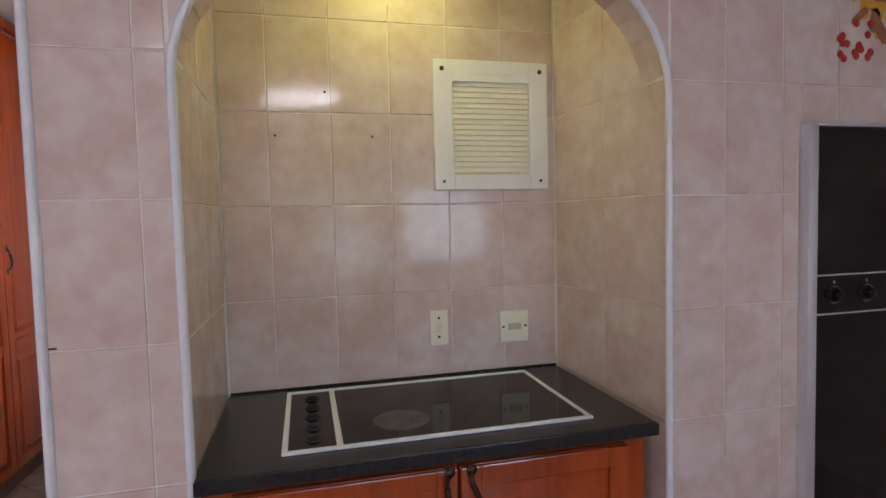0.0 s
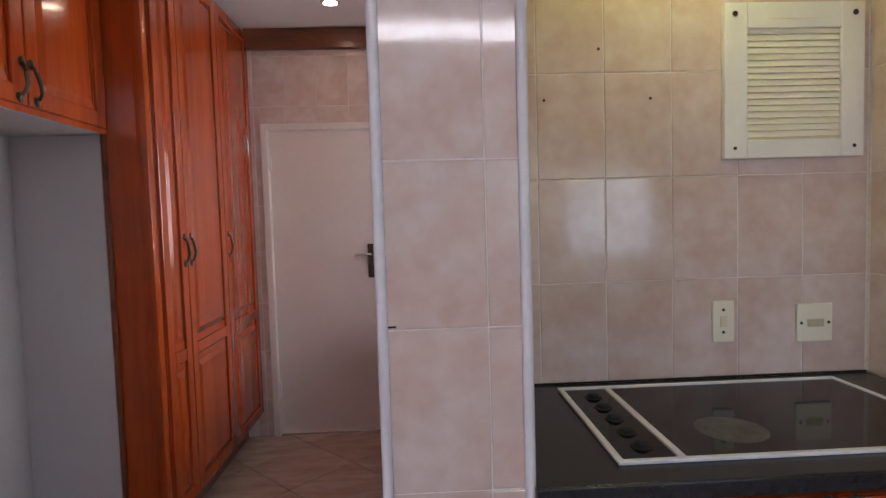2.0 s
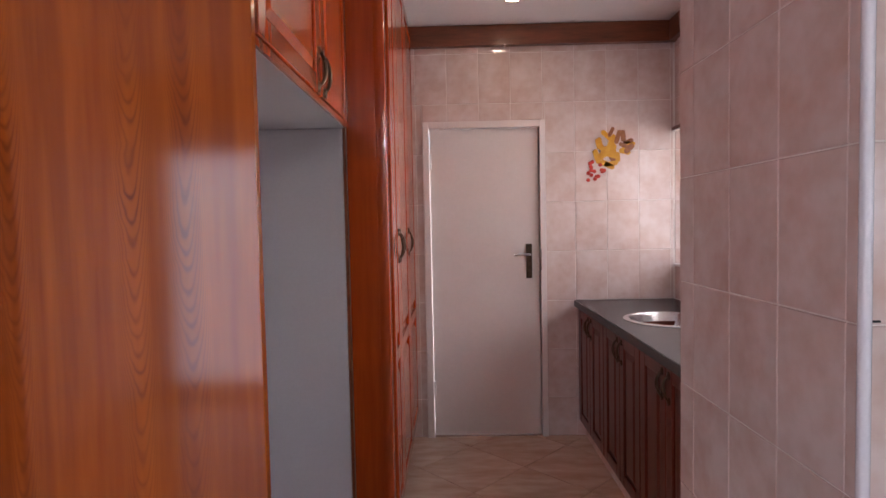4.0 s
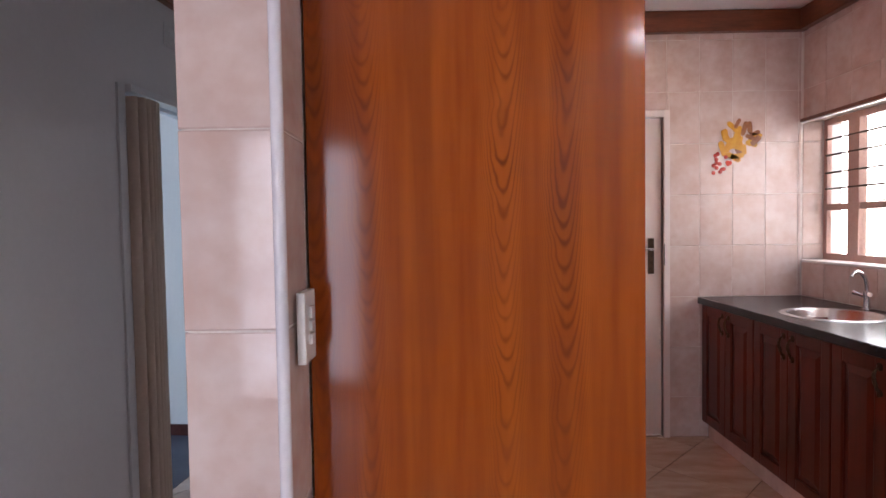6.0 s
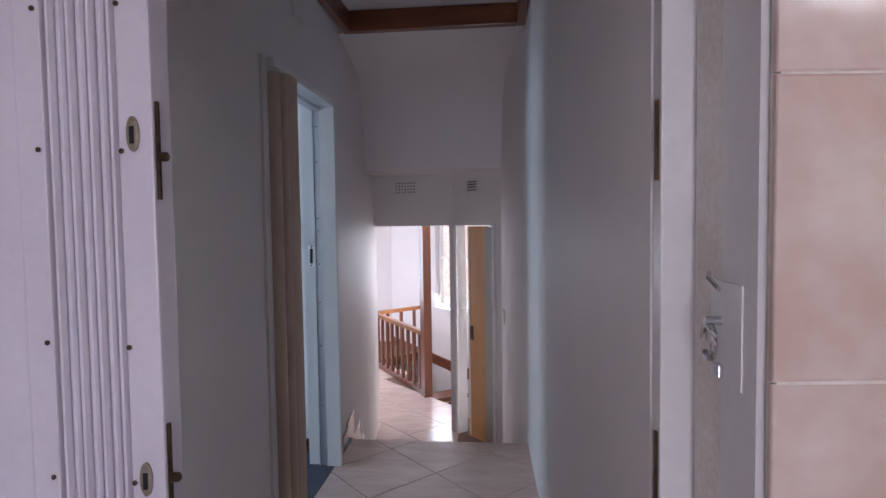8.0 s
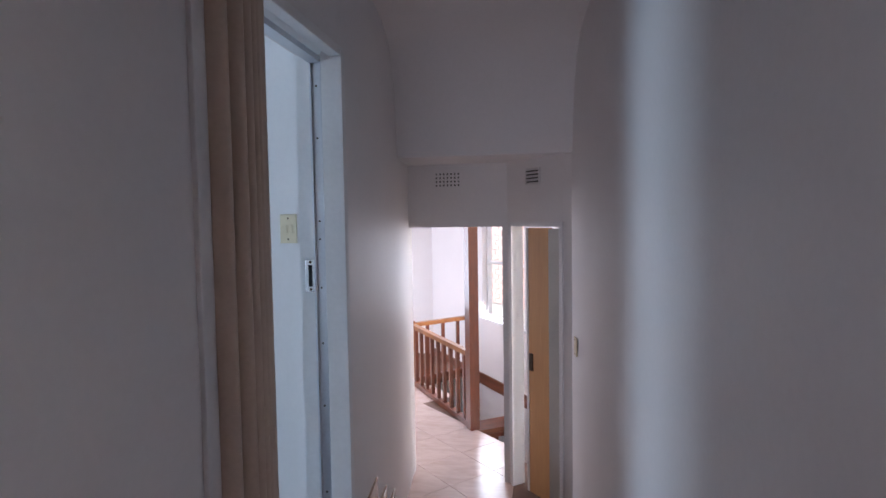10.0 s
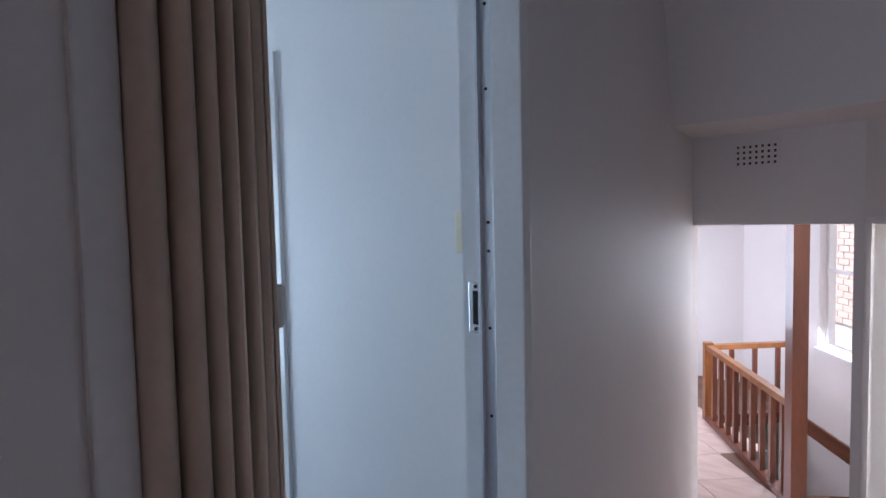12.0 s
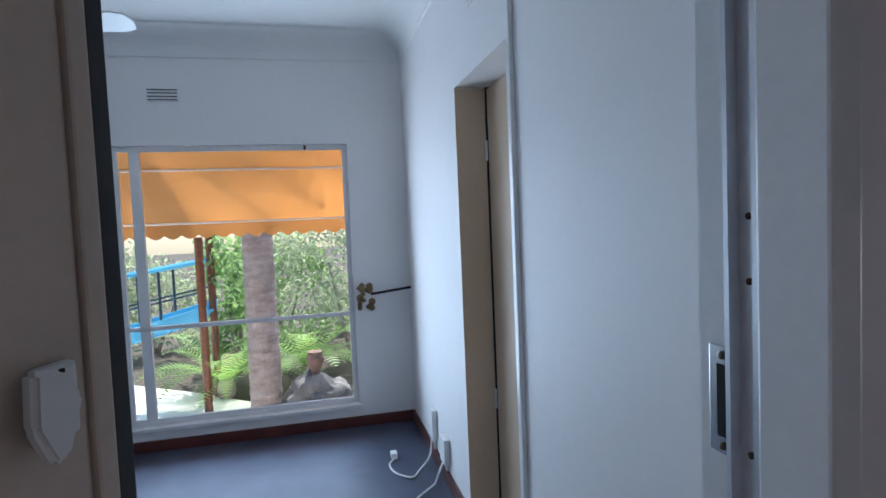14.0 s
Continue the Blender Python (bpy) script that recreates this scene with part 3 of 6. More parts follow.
# ---- scullery ----
def wood_panel_mat():
    """Varnished veneer with cathedral figure: nested arches in columns."""
    m = mat("cathedral_veneer", (0.42, 0.098, 0.010), (0.27, 0.050, 0.005), 0.11, scale=6, fine=50, bump=0.02, stretch=(1, 1, 0.07), ior=1.38)
    n, l = m.node_tree.nodes, m.node_tree.links
    p = n["Principled BSDF"]
    base = next(k.from_socket for k in l if k.to_socket == p.inputs["Base Color"])
    tc = n.new("ShaderNodeTexCoord")
    sep = n.new("ShaderNodeSeparateXYZ")
    l.new(tc.outputs["Object"], sep.inputs[0])

    def op(kind, a, b):
        q = n.new("ShaderNodeMath")
        q.operation = kind
        for i, v in enumerate((a, b)):
            if isinstance(v, (int, float)):
                q.inputs[i].default_value = v
            else:
                l.new(v, q.inputs[i])
        return q.outputs[0]

    wob = n.new("ShaderNodeTexNoise")
    wob.inputs["Scale"].default_value, wob.inputs["Detail"].default_value = 3.2, 4.0
    l.new(tc.outputs["Object"], wob.inputs["Vector"])
    wx = op("ADD", sep.outputs[0], op("MULTIPLY", op("SUBTRACT", wob.outputs[0], 0.5), 0.045))
    near = None
    for c in (-2.418, -2.322, -2.05, -1.932):
        d = op("ABSOLUTE", op("SUBTRACT", wx, c), 0)
        near = d if near is None else op("MINIMUM", near, d)
    parab = op("MULTIPLY", op("POWER", near, 2.0), 150.0)
    height = op("SUBTRACT", op("MULTIPLY", sep.outputs[2], 1.0), parab)
    phase = op("ADD", op("MULTIPLY", height, 120.0), op("MULTIPLY", wob.outputs[0], 40.0))
    ring = op("POWER", op("ADD", op("MULTIPLY", op("SINE", phase, 0), 0.5), 0.5), 3.0)
    patch = n.new("ShaderNodeTexNoise")
    patch.inputs["Scale"].default_value = 2.3
    l.new(tc.outputs["Object"], patch.inputs["Vector"])
    fade = op("MAXIMUM", op("SUBTRACT", 1.0, op("MULTIPLY", near, 17.0)), 0.0)
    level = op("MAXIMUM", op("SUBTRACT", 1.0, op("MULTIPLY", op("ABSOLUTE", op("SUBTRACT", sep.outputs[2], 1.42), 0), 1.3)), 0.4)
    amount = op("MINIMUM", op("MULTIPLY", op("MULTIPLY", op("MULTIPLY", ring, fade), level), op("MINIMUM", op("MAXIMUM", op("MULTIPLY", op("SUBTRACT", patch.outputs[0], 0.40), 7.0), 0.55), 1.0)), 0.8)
    mix = n.new("ShaderNodeMix")
    mix.data_type = "RGBA"
    l.new(amount, mix.inputs[0])
    l.new(base, mix.inputs[6])
    mix.inputs[7].default_value = (0.12, 0.022, 0.005, 1)
    # soft dark streaks along the grain
    mp = n.new("ShaderNodeMapping")
    mp.inputs["Scale"].default_value = (11.0, 1.0, 0.55)
    streak = n.new("ShaderNodeTexNoise")
    streak.inputs["Scale"].default_value, streak.inputs["Detail"].default_value = 1.0, 3.0
    l.new(tc.outputs["Object"], mp.inputs[0])
    l.new(mp.outputs[0], streak.inputs["Vector"])
    band = op("MINIMUM", op("MAXIMUM", op("MULTIPLY", op("SUBTRACT", streak.outputs[0], 0.47), 4.5), 0.0), 0.45)
    mix2 = n.new("ShaderNodeMix")
    mix2.data_type = "RGBA"
    l.new(band, mix2.inputs[0])
    l.new(mix.outputs[2], mix2.inputs[6])
    mix2.inputs[7].default_value = (0.17, 0.030, 0.006, 1)
    l.new(mix2.outputs[2], p.inputs["Base Color"])
    return m


VENEER = wood_panel_mat()
CX, TX = -1.785, -1.62
fridge = thing("fridge_cabinet", "cherry wood cabinet round an empty fridge space", "cabinet", at=(-2.1, 2.1, 0))
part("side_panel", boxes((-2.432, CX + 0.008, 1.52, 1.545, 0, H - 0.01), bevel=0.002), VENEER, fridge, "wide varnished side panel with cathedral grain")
part("top_box", boxes((-2.38, CX - 0.022, 1.546, 2.594, 1.845, H - 0.012)), CHERRY, fridge)
part("back_panel", boxes((-2.17, -2.155, 1.546, 2.594, 0.0, 1.83)), MELAMINE, fridge, "grey-white melamine back")
part("lining", boxes((-2.153, CX - 0.012, 2.574, 2.594, 0.0, 1.83)), MELAMINE, fridge, "grey-white melamine lining")
part("shelf_underside", boxes((-2.17, CX - 0.004, 1.547, 2.594, 1.832, 1.843)), MELAMINE, fridge, "white melamine underside")
part("edge_strip", boxes((CX - 0.01, CX + 0.002, 2.575, 2.597, 0.0, 1.832)), DARKWOOD, fridge)
part("edge_strip", boxes((CX - 0.01, CX + 0.006, 1.547, 2.597, 1.833, 1.852)), CHERRY, fridge)
part("plug_hole", lathe(bmesh.new(), [(0.009, 0.0), (0.009, 0.003)], (-2.155, 2.23, 1.118), "x", 12), DARKHOLE, fridge)
for y0, y1, hy, ln in ((1.55, 2.138, 2.108, 0.02), (2.142, 2.594, 2.17, -0.02)):
    hang_door(fridge, Matrix.Translation((CX - 0.01, 0, 0)) @ EAST, y0, y1, 1.855, 2.69, hy, 1.935, 0.115, lean=ln)

tall = thing("tall_cupboard", "varnished cherry wood tall cupboard with panelled doors", "cupboard", at=(-1.9, 3.3, 0))
part("body", boxes((-2.38, TX - 0.022, 2.602, FARY - 0.014, 0.16, H - 0.01)), CHERRY, tall)
part("plinth", boxes((-2.38, TX - 0.10, 2.602, FARY - 0.014, 0.0, 0.16)), DARKWOOD, tall)
part("corner_post", boxes((TX - 0.05, TX, 2.599, 2.66, 0.16, H - 0.01), bevel=0.016), CHERRY, tall, smooth=True)
for y0, y1, hy in ((2.662, 2.905, 2.875), (2.909, 3.435, 2.945), (3.439, FARY - 0.018, 3.475)):
    hang_door(tall, Matrix.Translation((TX - 0.011, 0, 0)) @ EAST, y0, y1, 0.17, 2.69, hy, 1.34, 0.12, rails=(0.86,))

# sink run
SINK = (-0.225, 3.23)
# cherry for the sink run, its colour darkened to carry the shade there
SHADED_CHERRY = mat("shaded_cherry", (0.135, 0.018, 0.007), (0.085, 0.011, 0.004), 0.3, scale=9, fine=50, bump=0.03, stretch=(1, 1, 0.07), coat=0.2)


def worktop_with_hole():
    bm = bmesh.new()
    x0, x1, y0, y1, r, n = -0.555, 0.098, 2.185, FARY - 0.012, 0.215, 40
    for z, flip in ((0.915, False), (0.877, True)):
        ring, rim = [], []
        turns = sorted([math.tau * k / 40 for k in range(40)] + [math.atan2(y - SINK[1], x - SINK[0]) % math.tau for x in (x0, x1) for y in (y0, y1)])
        n = len(turns)
        for a in turns:
            c, s = math.cos(a), math.sin(a)
            ring.append(bm.verts.new((SINK[0] + r * c, SINK[1] + r * s, z)))
            t = min((x1 - SINK[0]) / c if c > 1e-6 else 9, (x0 - SINK[0]) / c if c < -1e-6 else 9, (y1 - SINK[1]) / s if s > 1e-6 else 9, (y0 - SINK[1]) / s if s < -1e-6 else 9)
            rim.append(bm.verts.new((SINK[0] + t * c, SINK[1] + t * s, z)))
        for k in range(n):
            f = (ring[k], rim[k], rim[(k + 1) % n], ring[(k + 1) % n])
            bm.faces.new(f)
    return bm


sink_top = thing("sink_worktop", "black polished worktop beside the sink window", "worktop", at=(-0.23, 3.1, 0.877))
part("top", worktop_with_hole(), COUNTER, sink_top)
part("front_edge", boxes((-0.5605, -0.5555, 2.185, FARY - 0.012, 0.873, 0.914), bevel=0.0018), COUNTER, sink_top, "polished front edge")
sink = thing("sink", "round stainless steel sink let into the black worktop", "sink", at=(SINK[0], SINK[1], 0.915))
bm = bmesh.new()
prof = [(0.204, -0.006), (0.210, 0.004), (0.230, 0.005), (0.240, 0.001), (0.240, -0.0003), (0.212, -0.0003)]
rings = [[bm.verts.new((SINK[0] + r * math.cos(k * math.tau / 48), SINK[1] + r * math.sin(k * math.tau / 48), 0.9155 + h)) for k in range(48)] for r, h in prof]
for A, B in zip(rings, rings[1:] + rings[:1]):
    for k in range(48):
        bm.faces.new((A[k], A[(k + 1) % 48], B[(k + 1) % 48], B[k]))
part("rim", bm, STEEL, sink, smooth=True)
bm = bmesh.new()
prof = [(0.207, 0.003), (0.200, -0.01), (0.192, -0.10), (0.170, -0.145), (0.10, -0.158), (0.03, -0.162)]
rings = [[bm.verts.new((SINK[0] + r * math.cos(k * math.tau / 40), SINK[1] + r * math.sin(k * math.tau / 40), 0.9155 + h)) for k in range(40)] for r, h in prof]
for A, B in zip(rings, rings[1:]):
    for k in range(40):
        bm.faces.new((A[k], A[(k + 1) % 40], B[(k + 1) % 40], B[k]))
bm.faces.new(rings[-1])
part("bowl", bm, STEEL, sink, smooth=True)
part("drain", lathe(bmesh.new(), [(0.03, 0.0), (0.03, 0.002), (0.012, 0.003)], (SINK[0], SINK[1], 0.7545), "z", 20), DARKHOLE, sink)

tap = thing("tap", "chrome mixer tap with a swan neck behind the sink", "tap", at=(0.02, 3.32, 0.915))
bm = lathe(bmesh.new(), [(0.026, 0.0), (0.026, 0.006), (0.016, 0.012), (0.014, 0.075), (0.017, 0.08), (0.017, 0.10), (0.008, 0.105)], (0.035, 3.36, 0.915), "z", 20)
part("body", bm, STEEL, tap, smooth=True)
pts = [(0.035, 3.36, 1.01), (0.033, 3.36, 1.05), (0.022, 3.355, 1.085), (0.0, 3.35, 1.11), (-0.028, 3.343, 1.122), (-0.052, 3.338, 1.115), (-0.064, 3.335, 1.098)]
part("spout", sweep(bmesh.new(), pts, 0.0095, 10), STEEL, tap, smooth=True)
for s in (-1, 1):
    part("handle", sweep(bmesh.new(), [(0.035, 3.36, 0.985), (0.02, 3.36 + s * 0.035, 0.995), (0.005, 3.36 + s * 0.06, 1.005)], [0.009, 0.008, 0.012], 10), STEEL, tap, smooth=True)

for k, (y0, y1) in enumerate(((2.20, 2.80), (2.805, 3.40), (3.405, FARY - 0.016))):
    cab = thing("base_cabinet", "cherry wood base cabinet under the sink worktop, darkened for shade", "cabinet", "base cabinets under the sink", at=(-0.2, (y0 + y1) / 2, 0))
    part("body", boxes((-0.50, -0.40 if k == 1 else 0.09, y0, y1, 0.10, 0.873)), SHADED_CHERRY, cab)
    part("plinth", boxes((-0.49, 0.09, y0, y1, 0.0, 0.10)), PALE_TILE, cab, "pale tiled plinth")
    mid = (y0 + y1) / 2
    for a, b, hy in ((y0 + 0.002, mid - 0.002, mid - 0.035), (mid + 0.002, y1 - 0.002, mid + 0.035)):
        hang_door(cab, Matrix.Translation((-0.512, 0, 0)) @ pose(0, 0, 0, 0, 0, -90), -b, -a, 0.11, 0.865, -hy, 0.78, 0.10, wood=SHADED_CHERRY)

# sink window
win1 = tagged(thing("window_1", "pinkish steel window with burglar bars above the sink", "window", at=(0.26, 3.2, 1.13)), kind="structure")
WFRAME = mat("pink_window_paint", (0.55, 0.36, 0.30), (0.46, 0.28, 0.23), 0.4, scale=6, fine=60, bump=0.05)
bm = boxes((0.245, 0.275, 2.35, FARY - 0.003, 1.145, 1.185), (0.245, 0.275, 2.35, FARY - 0.003, 1.99, 2.028), (0.245, 0.275, FARY - 0.035, FARY - 0.003, 1.185, 1.99), (0.245, 0.275, 2.35, 2.38, 1.185, 1.99),
           (0.235, 0.285, 3.70, 3.79, 1.185, 1.99), (0.235, 0.285, 2.78, 2.85, 1.185, 1.99), (0.243, 0.277, 2.38, 3.985, 1.455, 1.495))
part("window_frame", bm, WFRAME, win1)
part("window_sill", boxes((0.10, 0.245, 2.36, FARY - 0.012, 1.131, 1.145), bevel=0.003), TRIMPAINT, win1, "white painted sill")
for z in (1.59, 1.69, 1.80, 1.90):
    part("burglar_bar", rod(bmesh.new(), (0.238, 2.38, z), (0.238, 3.985, z), 0.006, seg=8), BRONZE, win1)
part("stay", boxes((0.225, 0.24, 3.42, 3.60, 1.497, 1.505)), BRONZE, win1, "dark window stay")
for y0, y1 in ((2.38, 2.78), (2.85, 3.70), (3.79, 3.985)):
    g = part("pane", boxes((0.257, 0.261, y0, y1, 1.185, 1.99)), GLASS, win1)
    g.visible_shadow = False
rail = thing("curtain_rail", "thin dark wooden curtain rail under the lintel", "curtain rail", at=(0.1, 3.1, 2.03))
part("rail", boxes((0.085, 0.108, 2.36, FARY - 0.012, 2.018, 2.038), bevel=0.004), DARKWOOD, rail)
part("track", boxes((0.088, 0.104, 2.36, FARY - 0.02, 2.008, 2.016)), TRIMPAINT, rail)

# scullery door
door1 = tagged(thing("door_1", "closed pale pink flush door with a lever handle", "door", at=(-1.15, FARY, 0)), kind="structure")
leaf = part("leaf", boxes((-1.500, -0.782, FARY + 0.012, FARY + 0.05, 0.008, 2.060), bevel=0.002), DOORPAINT, door1)
part("frame", boxes((-1.546, -1.504, FARY - 0.022, FARY + 0.06, 0, 2.108), (-0.778, -0.740, FARY - 0.022, FARY + 0.06, 0, 2.108), (-1.504, -0.778, FARY - 0.022, FARY + 0.06, 2.064, 2.108), bevel=0.003), DOORPAINT, door1)
part("back_plate", boxes((-0.872, -0.832, FARY + 0.004, FARY + 0.012, 1.065, 1.295), bevel=0.003), BRONZE, leaf, "dark bronze lock plate")
bm = sweep(bmesh.new(), [(-0.852, FARY + 0.006, 1.225), (-0.852, FARY - 0.035, 1.225), (-0.862, FARY - 0.045, 1.225), (-0.90, FARY - 0.047, 1.228), (-0.955, FARY - 0.045, 1.222)], [0.009, 0.009, 0.009, 0.008, 0.007], 10)
part("lever", bm, STEEL, leaf, "pale metal lever handle", smooth=True)
for z in (1.80, 0.28):
    part("hinge", boxes((-1.506, -1.490, FARY + 0.000, FARY + 0.013, z, z + 0.10), bevel=0.002), TRIMPAINT, leaf)
part("strike", boxes((-0.779, -0.774, FARY - 0.0235, FARY - 0.021, 1.12, 1.26)), DARKHOLE, door1)

# cornices
structure("cornice_scullery", boxes((TX + 0.002, 0.108, FARY - 0.055, FARY - 0.010, 2.585, H - 0.004), bevel=0.004), DARKWOOD, "dark stained timber cornice", "cornice")
structure("cornice_sink", boxes((0.055, 0.100, 2.19, FARY - 0.057, 2.585, H - 0.004), bevel=0.004), DARKWOOD, "dark stained timber cornice", "cornice")
structure("cornice_passage", boxes((PL + 0.05, PR - 0.05, STEP - 0.03, STEP + 0.026, 2.59, H - 0.004), bevel=0.004), DARKWOOD, "dark stained timber cornice", "cornice")
structure("cornice_passage_west", boxes((PL + 0.002, PL + 0.048, 1.59, STEP + 0.026, 2.592, H - 0.004), bevel=0.004), DARKWOOD, "dark stained timber cornice", "cornice")
structure("cornice_passage_east", boxes((PR - 0.048, PR - 0.002, 1.63, STEP + 0.026, 2.592, H - 0.004), bevel=0.004), DARKWOOD, "dark stained timber cornice", "cornice")

sw2 = thing("triple_switch", "white three-gang light switch on the tiled pier", "switch", at=(-2.45, 1.44, 1.14))
part("plate", boxes((-2.428, -2.412, 1.408, 1.482, 1.143, 1.272), bevel=0.004), WHITEP, sw2)
for k in range(3):
    part("rocker", boxes((-2.414, -2.406, 1.434, 1.456, 1.175 + 0.024 * k, 1.195 + 0.024 * k), bevel=0.002), WHITEP, sw2)

# ---- passage doorway ----
LILACWHITE = mat("white_vinyl", (0.70, 0.655, 0.72), (0.63, 0.585, 0.65), 0.32, scale=4, fine=60, bump=0.03)
TARNISH = mat("tarnished_brass", (0.34, 0.29, 0.22), (0.20, 0.16, 0.12), 0.4, metal=0.5, scale=40, fine=150, bump=0.1)
fold = thing("folding_door", "white vinyl folding door pushed back against its frame", "folding door", at=(-3.68, 1.62, 0))
part("side_filler", boxes((-3.93, -3.705, 1.578, 1.60, 0.01, 2.09), bevel=0.003), LILACWHITE, fold)
fp = part("fixed_panel", boxes((-3.702, -3.653, 1.572, 1.60, 0.01, 2.09), bevel=0.003), LILACWHITE, fold)
for k in range(7):
    x = -3.6515 + 0.0180 * k
    poly = [(x, 1.64), (x, 1.590), (x + 0.003, 1.580), (x + 0.007, 1.574 + 0.003 * (k % 2)), (x + 0.011, 1.575 + 0.003 * (k % 2)), (x + 0.0145, 1.583), (x + 0.0165, 1.596), (x + 0.0165, 1.64)]
    part("pleat", prism(bmesh.new(), poly, "z", 0.012, 2.085), LILACWHITE, fold)
lead = part("lead_panel", boxes((-3.522, -3.462, 1.572, 1.625, 0.01, 2.088), bevel=0.004), LILACWHITE, fold)
for z in (1.547, 0.972):
    pull = part("flush_pull", lathe(bmesh.new(), [(0.017, 0.0), (0.017, -0.003), (0.011, -0.004)], (0, 0, 0), "y", 24), TARNISH, lead, "tarnished oval flush pull", smooth=True)
    pull.data.transform(Matrix.Translation((-3.495, 1.5715, z)) @ Matrix.Diagonal((0.66, 1, 1.7, 1)))
    part("pull_slot", boxes((-3.499, -3.491, 1.566, 1.5672, z - 0.016, z + 0.012)), DARKHOLE, lead)
for z0, z1 in ((1.44, 1.60), (0.90, 1.065)):
    part("bolt_strip", boxes((-3.4615, -3.456, 1.578, 1.584, z0, z1)), BRONZE, lead, "dark metal bolt strip")
    part("bolt_knob", lathe(bmesh.new(), [(0.008, 0.0), (0.008, 0.012), (0.004, 0.015)], (-3.456, 1.581, (z0 + z1) / 2 - 0.01), "x", 10), BRONZE, lead)
for x, zs in ((-3.664, (1.757, 1.526, 1.202, 0.97, 0.62)), (-3.5165, (1.757, 1.520, 1.195, 0.965, 0.62))):
    for z in zs:
        part("screw", lathe(bmesh.new(), [(0.0045, 0.0), (0.0045, -0.002), (0.002, -0.003)], (x, 1.5715, z), "y", 10), BRONZE, fp if x < -3.6 else lead)

jamb = tagged(thing("door_frame_1", "white painted folding door jamb with a latch", "door frame", at=(-2.63, 1.5, 0)), kind="structure")
part("post", boxes((-2.662, -2.606, 1.572, 1.616, 0, 2.099), bevel=0.003), TRIMPAINT, jamb)
part("lining", boxes((-2.612, -2.602, 1.372, 1.571, 0, 2.099)), TRIMPAINT, jamb)
for z0, z1 in ((1.455, 1.575), (0.95, 1.07)):
    part("strip", boxes((-2.668, -2.6625, 1.58, 1.587, z0, z1)), BRONZE, jamb, "dark metal keeper strip")
latch = part("latch", boxes((-2.6152, -2.6125, 1.405, 1.50, 1.185, 1.315), bevel=0.0008), TRIMPAINT, jamb, "small metal latch plate")
ring = [(-2.630, 1.466 + 0.017 * math.cos(a), 1.235 + 0.022 * math.sin(a)) for a in [math.tau * k / 16 for k in range(15)]]
part("latch_hook", sweep(bmesh.new(), ring, 0.0048, 8), STEEL, latch, smooth=True)
part("latch_pin", rod(bmesh.new(), (-2.615, 1.466, 1.262), (-2.636, 1.466, 1.262), 0.006), STEEL, latch, smooth=True)
part("latch_tab", boxes((-2.622, -2.6155, 1.456, 1.476, 1.188, 1.206), bevel=0.002), STEEL, latch)
part("latch_bar", sweep(bmesh.new(), [(-2.618, 1.500, 1.322), (-2.630, 1.47, 1.318), (-2.632, 1.43, 1.308)], 0.0035, 6), STEEL, latch)

# ---- bedroom doorway ----
frame2 = tagged(thing("door_frame_2", "white door frame with an aluminium folding-door channel", "door frame", at=(-3.9, 3.8, 0)), kind="structure")
part("post", boxes((-3.8985, PL + 0.046, 3.765, 3.80, 0, 2.086), bevel=0.004), TRIMPAINT, frame2)
part("post", boxes((PL - 0.004, PL + 0.014, 2.895, 2.946, 0, 2.086), bevel=0.004), TRIMPAINT, frame2)
part("head", boxes((PL - 0.004, PL + 0.044, 2.947, 3.764, 2.052, 2.088), bevel=0.004), TRIMPAINT, frame2)
part("jamb_lining", boxes((-4.012, PL - 0.006, 3.787, 3.803, 0, 2.07)), TRIMPAINT, frame2)
ch = part("channel", boxes((-3.947, -3.940, 3.768, 3.786, 0, 2.05), (-3.907, -3.900, 3.768, 3.786, 0, 2.05), (-3.947, -3.900, 3.782, 3.7865, 0, 2.05)), ALU, frame2, "aluminium door channel")
for z in (0.35, 0.7, 0.95, 1.17, 1.36, 1.43, 1.75, 1.95):
    part("screw", lathe(bmesh.new(), [(0.004, 0.0), (0.004, -0.003), (0.002, -0.004)], (-3.9235, 3.7815, z), "y", 8), BRONZE, ch)
part("head_track", boxes((-3.947, -3.900, 2.973, 3.768, 2.035, 2.056)), ALU, frame2, "aluminium head track")
st = part("strike_plate", boxes((-3.990, -3.9485, 3.7815, 3.786, 1.153, 1.280), bevel=0.0015), STEEL, frame2, "bright steel strike plate")
part("slot", boxes((-3.976, -3.961, 3.7805, 3.7815, 1.174, 1.259)), DARKHOLE, st)
for z in (1.163, 1.270):
    part("screw", lathe(bmesh.new(), [(0.005, 0.0), (0.005, -0.002), (0.002, -0.003)], (-3.968, 3.7815, z), "y", 8), BRONZE, st)

fold2 = thing("folding_door", "beige vinyl folding door bunched at one side of its frame", "folding door", at=(-3.86, 3.03, 0))


def pleat(y, w, x0, x1):
    """One rounded fold of vinyl."""
    n = 10
    poly = [(x0, y + w), (x0, y)] + [(x1 - 0.03 + 0.03 * math.sin(math.pi * k / n), y + w * (0.5 - 0.5 * math.cos(math.pi * k / n))) for k in range(n + 1)]
    return prism(bmesh.new(), poly, "z", 0.012, 2.032)


for y, w, out in ((2.948, 0.034, -3.802), (2.984, 0.026, -3.778), (3.012, 0.023, -3.772), (3.037, 0.022, -3.772), (3.061, 0.024, -3.776)):
    part("pleat", pleat(y, w, -3.965, out), ACCORDION, fold2, smooth=True)
part("backing_strip", boxes((-3.9635, -3.957, 2.949, 3.086, 0.013, 2.030)), ACCORDION, fold2)
